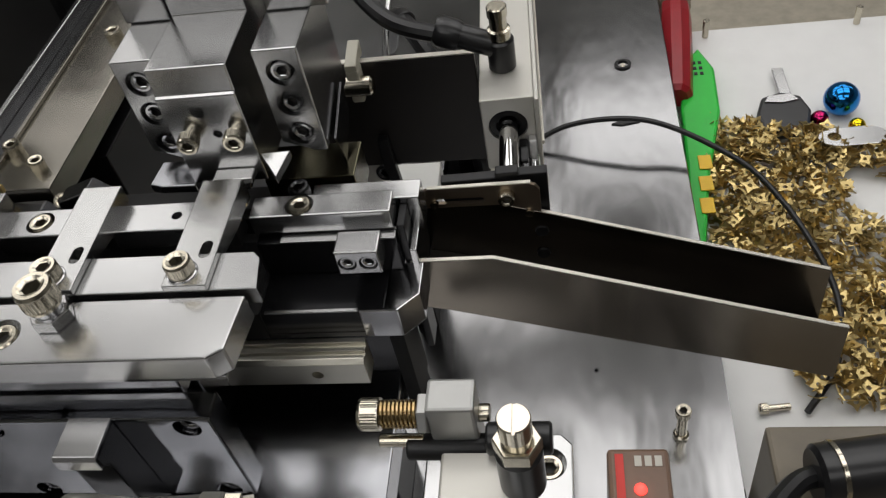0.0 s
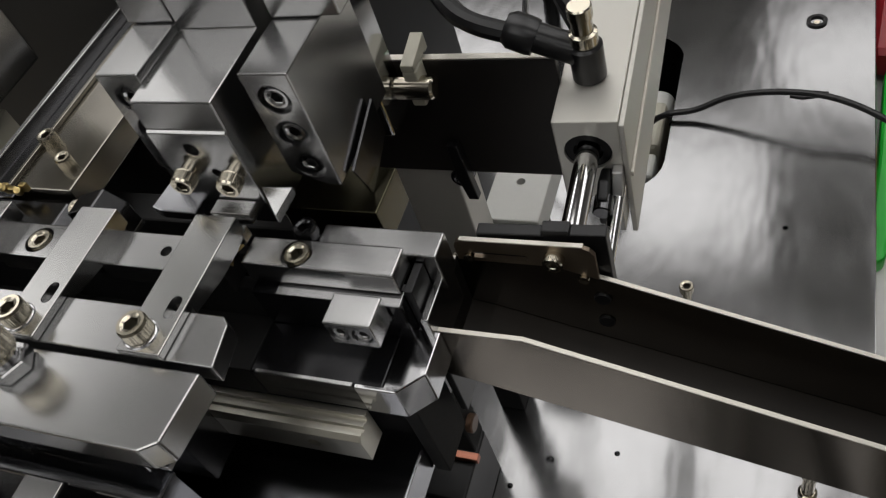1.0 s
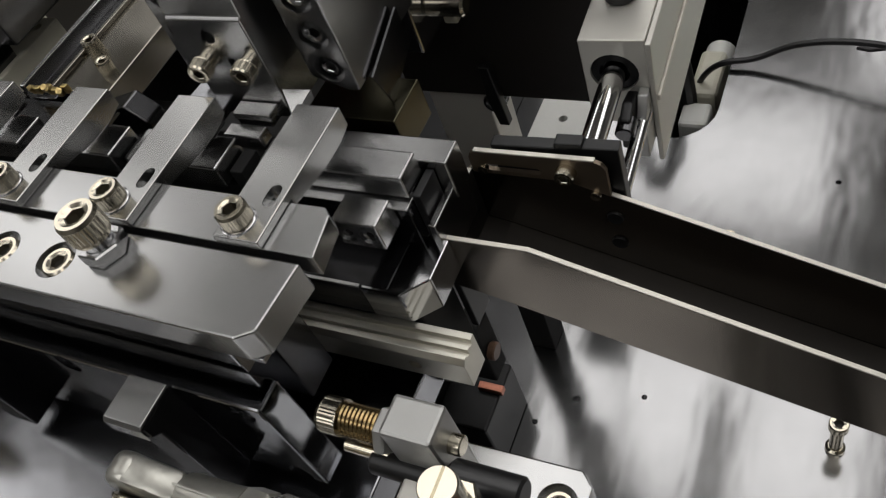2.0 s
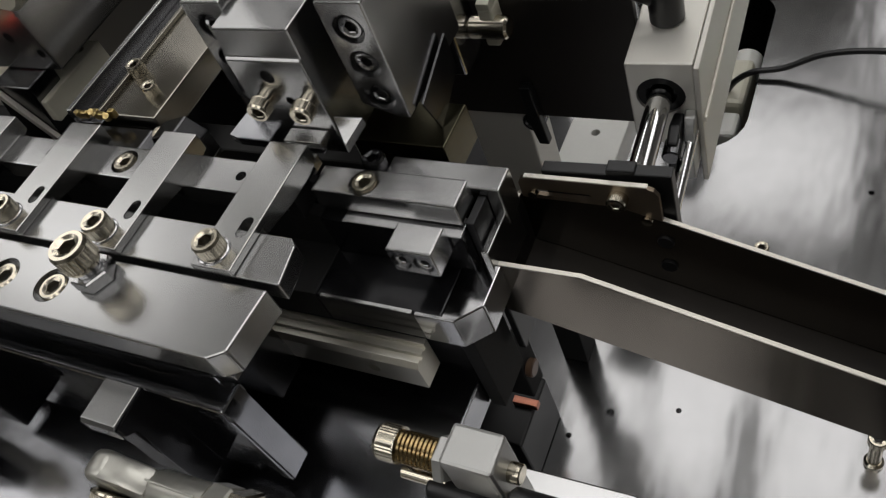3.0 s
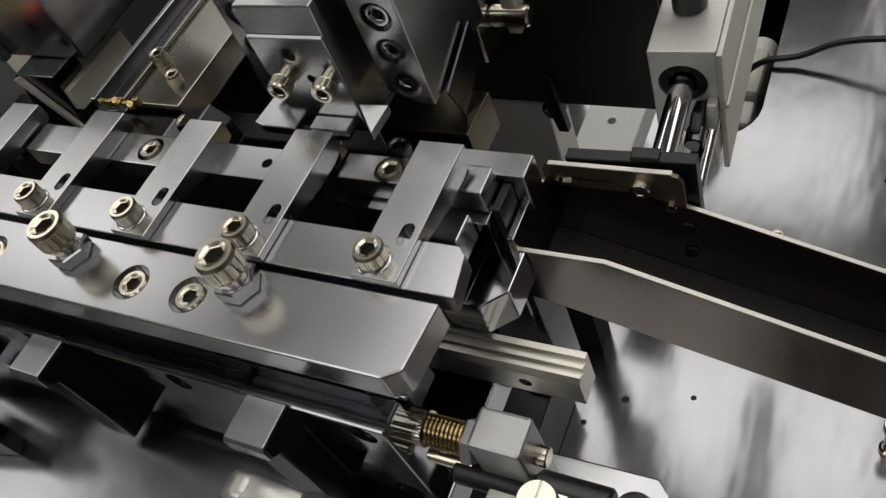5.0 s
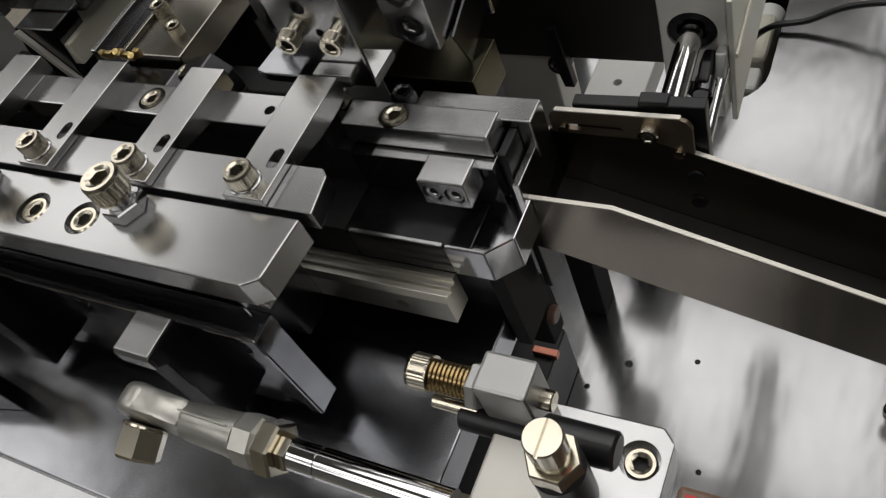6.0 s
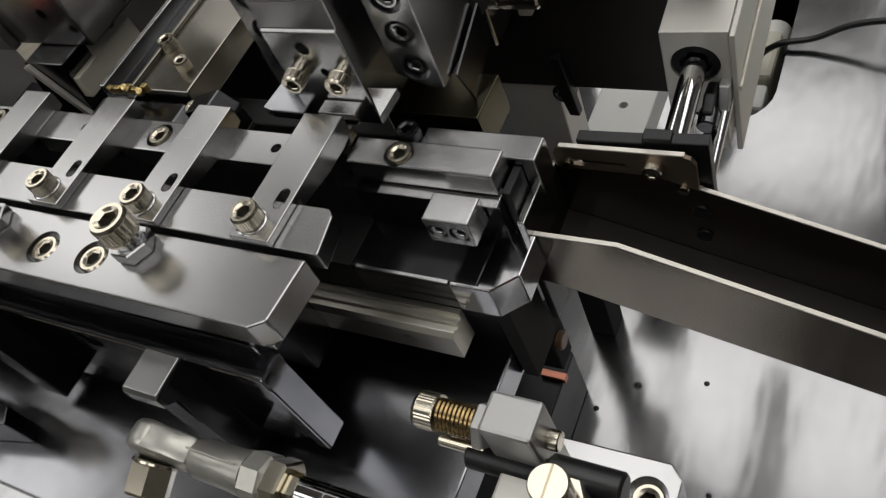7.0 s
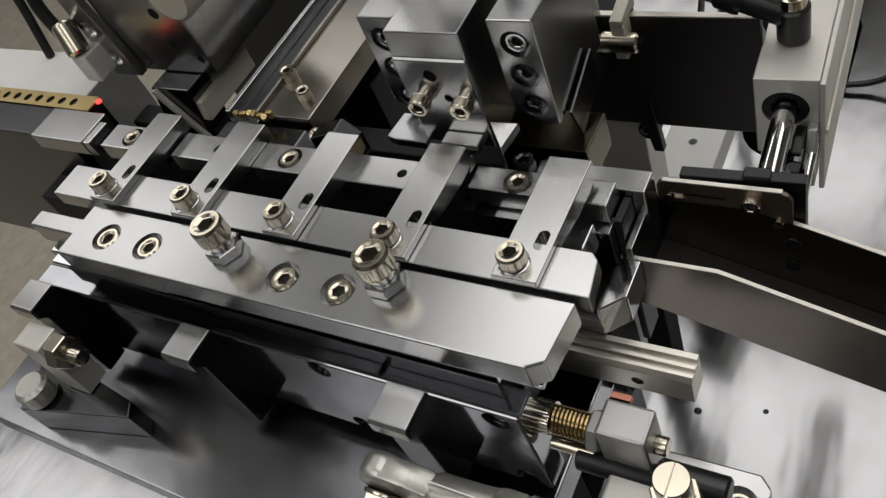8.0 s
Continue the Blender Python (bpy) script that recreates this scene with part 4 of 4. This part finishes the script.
for x, y in ((178, 522), (312, 524)):
    peg = thing("table_screw", (x, y, -40), "short nickel screw standing on the table", "screw", "table screws")
    part("shank", rod((x, y, -40), (x, y, -22), 3, 12, 0.4), nickel, peg, smooth=True)


fallen = thing("table_bolt", (166, 115, -40), "nickel cap screw lying on the white table", "screw", "table screws")
part("shank", rod((162, 114.5, -36.6), (176, 116.5, -37.6), 2.3, 14, 0.3), nickel, fallen, smooth=True)
screw(fallen, (157.6, 113.9, -36.2), (-1, -0.14, 0.05), d=7, h=4.6)

for thing_on_table in (knife, key, charm):
    thing_on_table.location += Vector((-8, -26, 0)) * MM


def clippings(count):
    """Stamped brass clippings heaped on the table: small pierced plates with four tongues, lying every way."""
    rng = np.random.default_rng(7)
    ring = []
    for k in range(8):
        a = k * math.pi / 4
        r = 6.4 if k % 2 == 0 else 3.4
        ring.append((r * math.cos(a), r * math.sin(a)))
    hole = [(1.7 * math.cos(k * math.pi / 4), 1.7 * math.sin(k * math.pi / 4)) for k in range(8)]
    one = np.array([(x, y, z) for z in (0.35, -0.35) for x, y in ring + hole])
    faces1 = []
    for k in range(8):
        j = (k + 1) % 8
        faces1 += [(k, j, 8 + j, 8 + k), (16 + j, 16 + k, 24 + k, 24 + j), (j, k, 16 + k, 16 + j), (8 + k, 8 + j, 24 + j, 24 + k)]
    verts, faces = [], []
    made = 0
    while made < count:
        x, y = rng.uniform(146, 420), rng.uniform(115, 398)
        inside = (x > 150 + 0.28 * max(0, 200 - y)) and y < 392 - 0.34 * max(0, x - 172)
        if x > 250 and 262 < y < 318 - 0.1 * (x - 250):
            inside = False
        if y < 200 and x < 178 + 0.1 * (200 - y):
            inside = False
        if not inside:
            continue
        edge = min(1.0, max(0.05, min(x - 140, 402 - y, 420 - x) / 45))
        bend = rng.uniform(-0.05, 0.09)
        piece = one * rng.uniform(0.75, 1.15)
        piece[:, 2] += bend * piece[:, 0] ** 2 * 0.5
        turn = np.array(Euler((rng.normal(0, 0.55), rng.normal(0, 0.55), rng.uniform(0, 6.3))).to_matrix())
        z = -38 + rng.uniform(0, 15) * edge
        verts.append(piece @ turn.T + (x, y, z + 2))
        faces += [tuple(v + made * 32 for v in f) for f in faces1]
        made += 1
    me = bpy.data.meshes.new("brass_clippings")
    me.from_pydata((np.concatenate(verts) * MM).tolist(), [], faces)
    me.materials.append(brass)
    ob = new("brass_clippings", me)
    return tagged(ob, "heap of small stamped brass clippings on the white table", "clippings", kind="stuff")


clippings(2600)


def brass_piece():
    chip = thing("brass_piece", (-57, 0, 262.9), "small stamped brass piece carried by the fingers", "stamped piece", "carried pieces")
    x, y = -53, 1.5
    star = prism([(x - 5, y - 3.5), (x - 2, y - 2.5), (x, y - 6), (x + 2, y - 2.5), (x + 5.5, y - 3.5), (x + 4, y), (x + 5.5, y + 3.5), (x + 2, y + 2.5),
                  (x, y + 6), (x - 2, y + 2.5), (x - 5, y + 3.5), (x - 4, y)], "z", 259.2, 260, 0.1)
    part("plate", drilled(star, [((x, y, 262), (x, y, 258), 1.7)]), brass, chip)
    return chip


pieces = [brass_piece()]

# ---- motion ----
SLIDE = [(0, 0), (1.25, 0), (1.3, 2), (1.4, 14.5), (1.5, 26.6), (1.56, 36), (1.6, 40), (1.85, 40), (1.9, 39), (1.95, 35.5), (2.0, 29.8), (2.1, 12), (2.15, 4), (2.2, 0),
         (4.6, 0), (4.65, 1), (4.75, 10), (4.85, 25), (4.95, 38), (5.0, 40), (5.25, 40), (5.3, 39.5), (5.4, 32), (5.5, 20), (5.6, 4), (5.65, 1), (5.7, 0),
         (7.55, 0), (7.6, 1), (7.7, 9), (7.8, 25), (7.9, 38), (7.95, 40), (8.0, 40)]
RAM = [(0, 0), (0.1, 0), (0.3, -3.6), (1.25, -3.6), (1.4, -0.4), (1.5, 0), (2.2, 0), (2.4, -3.6), (4.5, -3.6), (4.65, 0), (5.6, 0), (5.8, -3.6),
       (7.2, -3.6), (7.4, -0.3), (7.5, 0), (8.0, 0)]
LIFT = [(0, 0), (1.63, 0), (1.75, 6.2), (2.12, 6.2), (2.25, 0), (5.0, 0), (5.1, 6.0), (5.56, 6.0), (5.7, 0), (8.0, 0)]


def motions():
    """The carriage slides one pitch to and fro; its head lifts for the way back."""
    # red light on and off is shown by raising and lowering this piece
    rest = glow_piece.location.copy()
    down = Vector((0, 0.004, -0.03))
    walk(glow_piece, [(t, Matrix.Translation(rest + down * k)) for t, k in ((0, 1), (1.35, 1), (1.45, 0.2), (1.55, 0), (1.85, 0), (1.95, 1), (8.0, 1))])
    home = carriage.location.copy()
    walk(carriage, [(t, Matrix.Translation(home + Vector((x * MM, 0, 0)))) for t, x in SLIDE])
    # the first stroke carries a piece under the last finger and over the track's end into the chute
    chip = pieces[0]
    under = pose(-0.057, 0, 0.2629)
    walk(chip, [(0, under), (1.3, pose(-0.056, 0, 0.2629)), (1.4, pose(-0.047, 0, 0.2629)), (1.5, pose(-0.0315, 0, 0.2629)), (1.55, pose(-0.014, 0.004, 0.2629)),
                (1.6, pose(0.008, 0.012, 0.243, 20, 30, 20)), (1.7, pose(0.016, 0.013, 0.2125, 0, 18, 40)), (1.8, pose(0.06, 0.013, 0.1965, 0, 19, 60)),
                (1.9, pose(0.13, 0.013, 0.172, 0, 19, 80)), (2.0, pose(0.19, 0.03, 0.06, 20, 40, 100)), (2.1, pose(0.2, 0.15, -0.02, 0, 10, 120)), (8.0, pose(0.2, 0.15, -0.02, 0, 10, 120))])
    walk(ram, [(t, Matrix.Translation((0, 0, z * MM))) for t, z in RAM])
    walk(head, [(t, Matrix.Translation((0, 0, z * MM))) for t, z in LIFT])


motions()
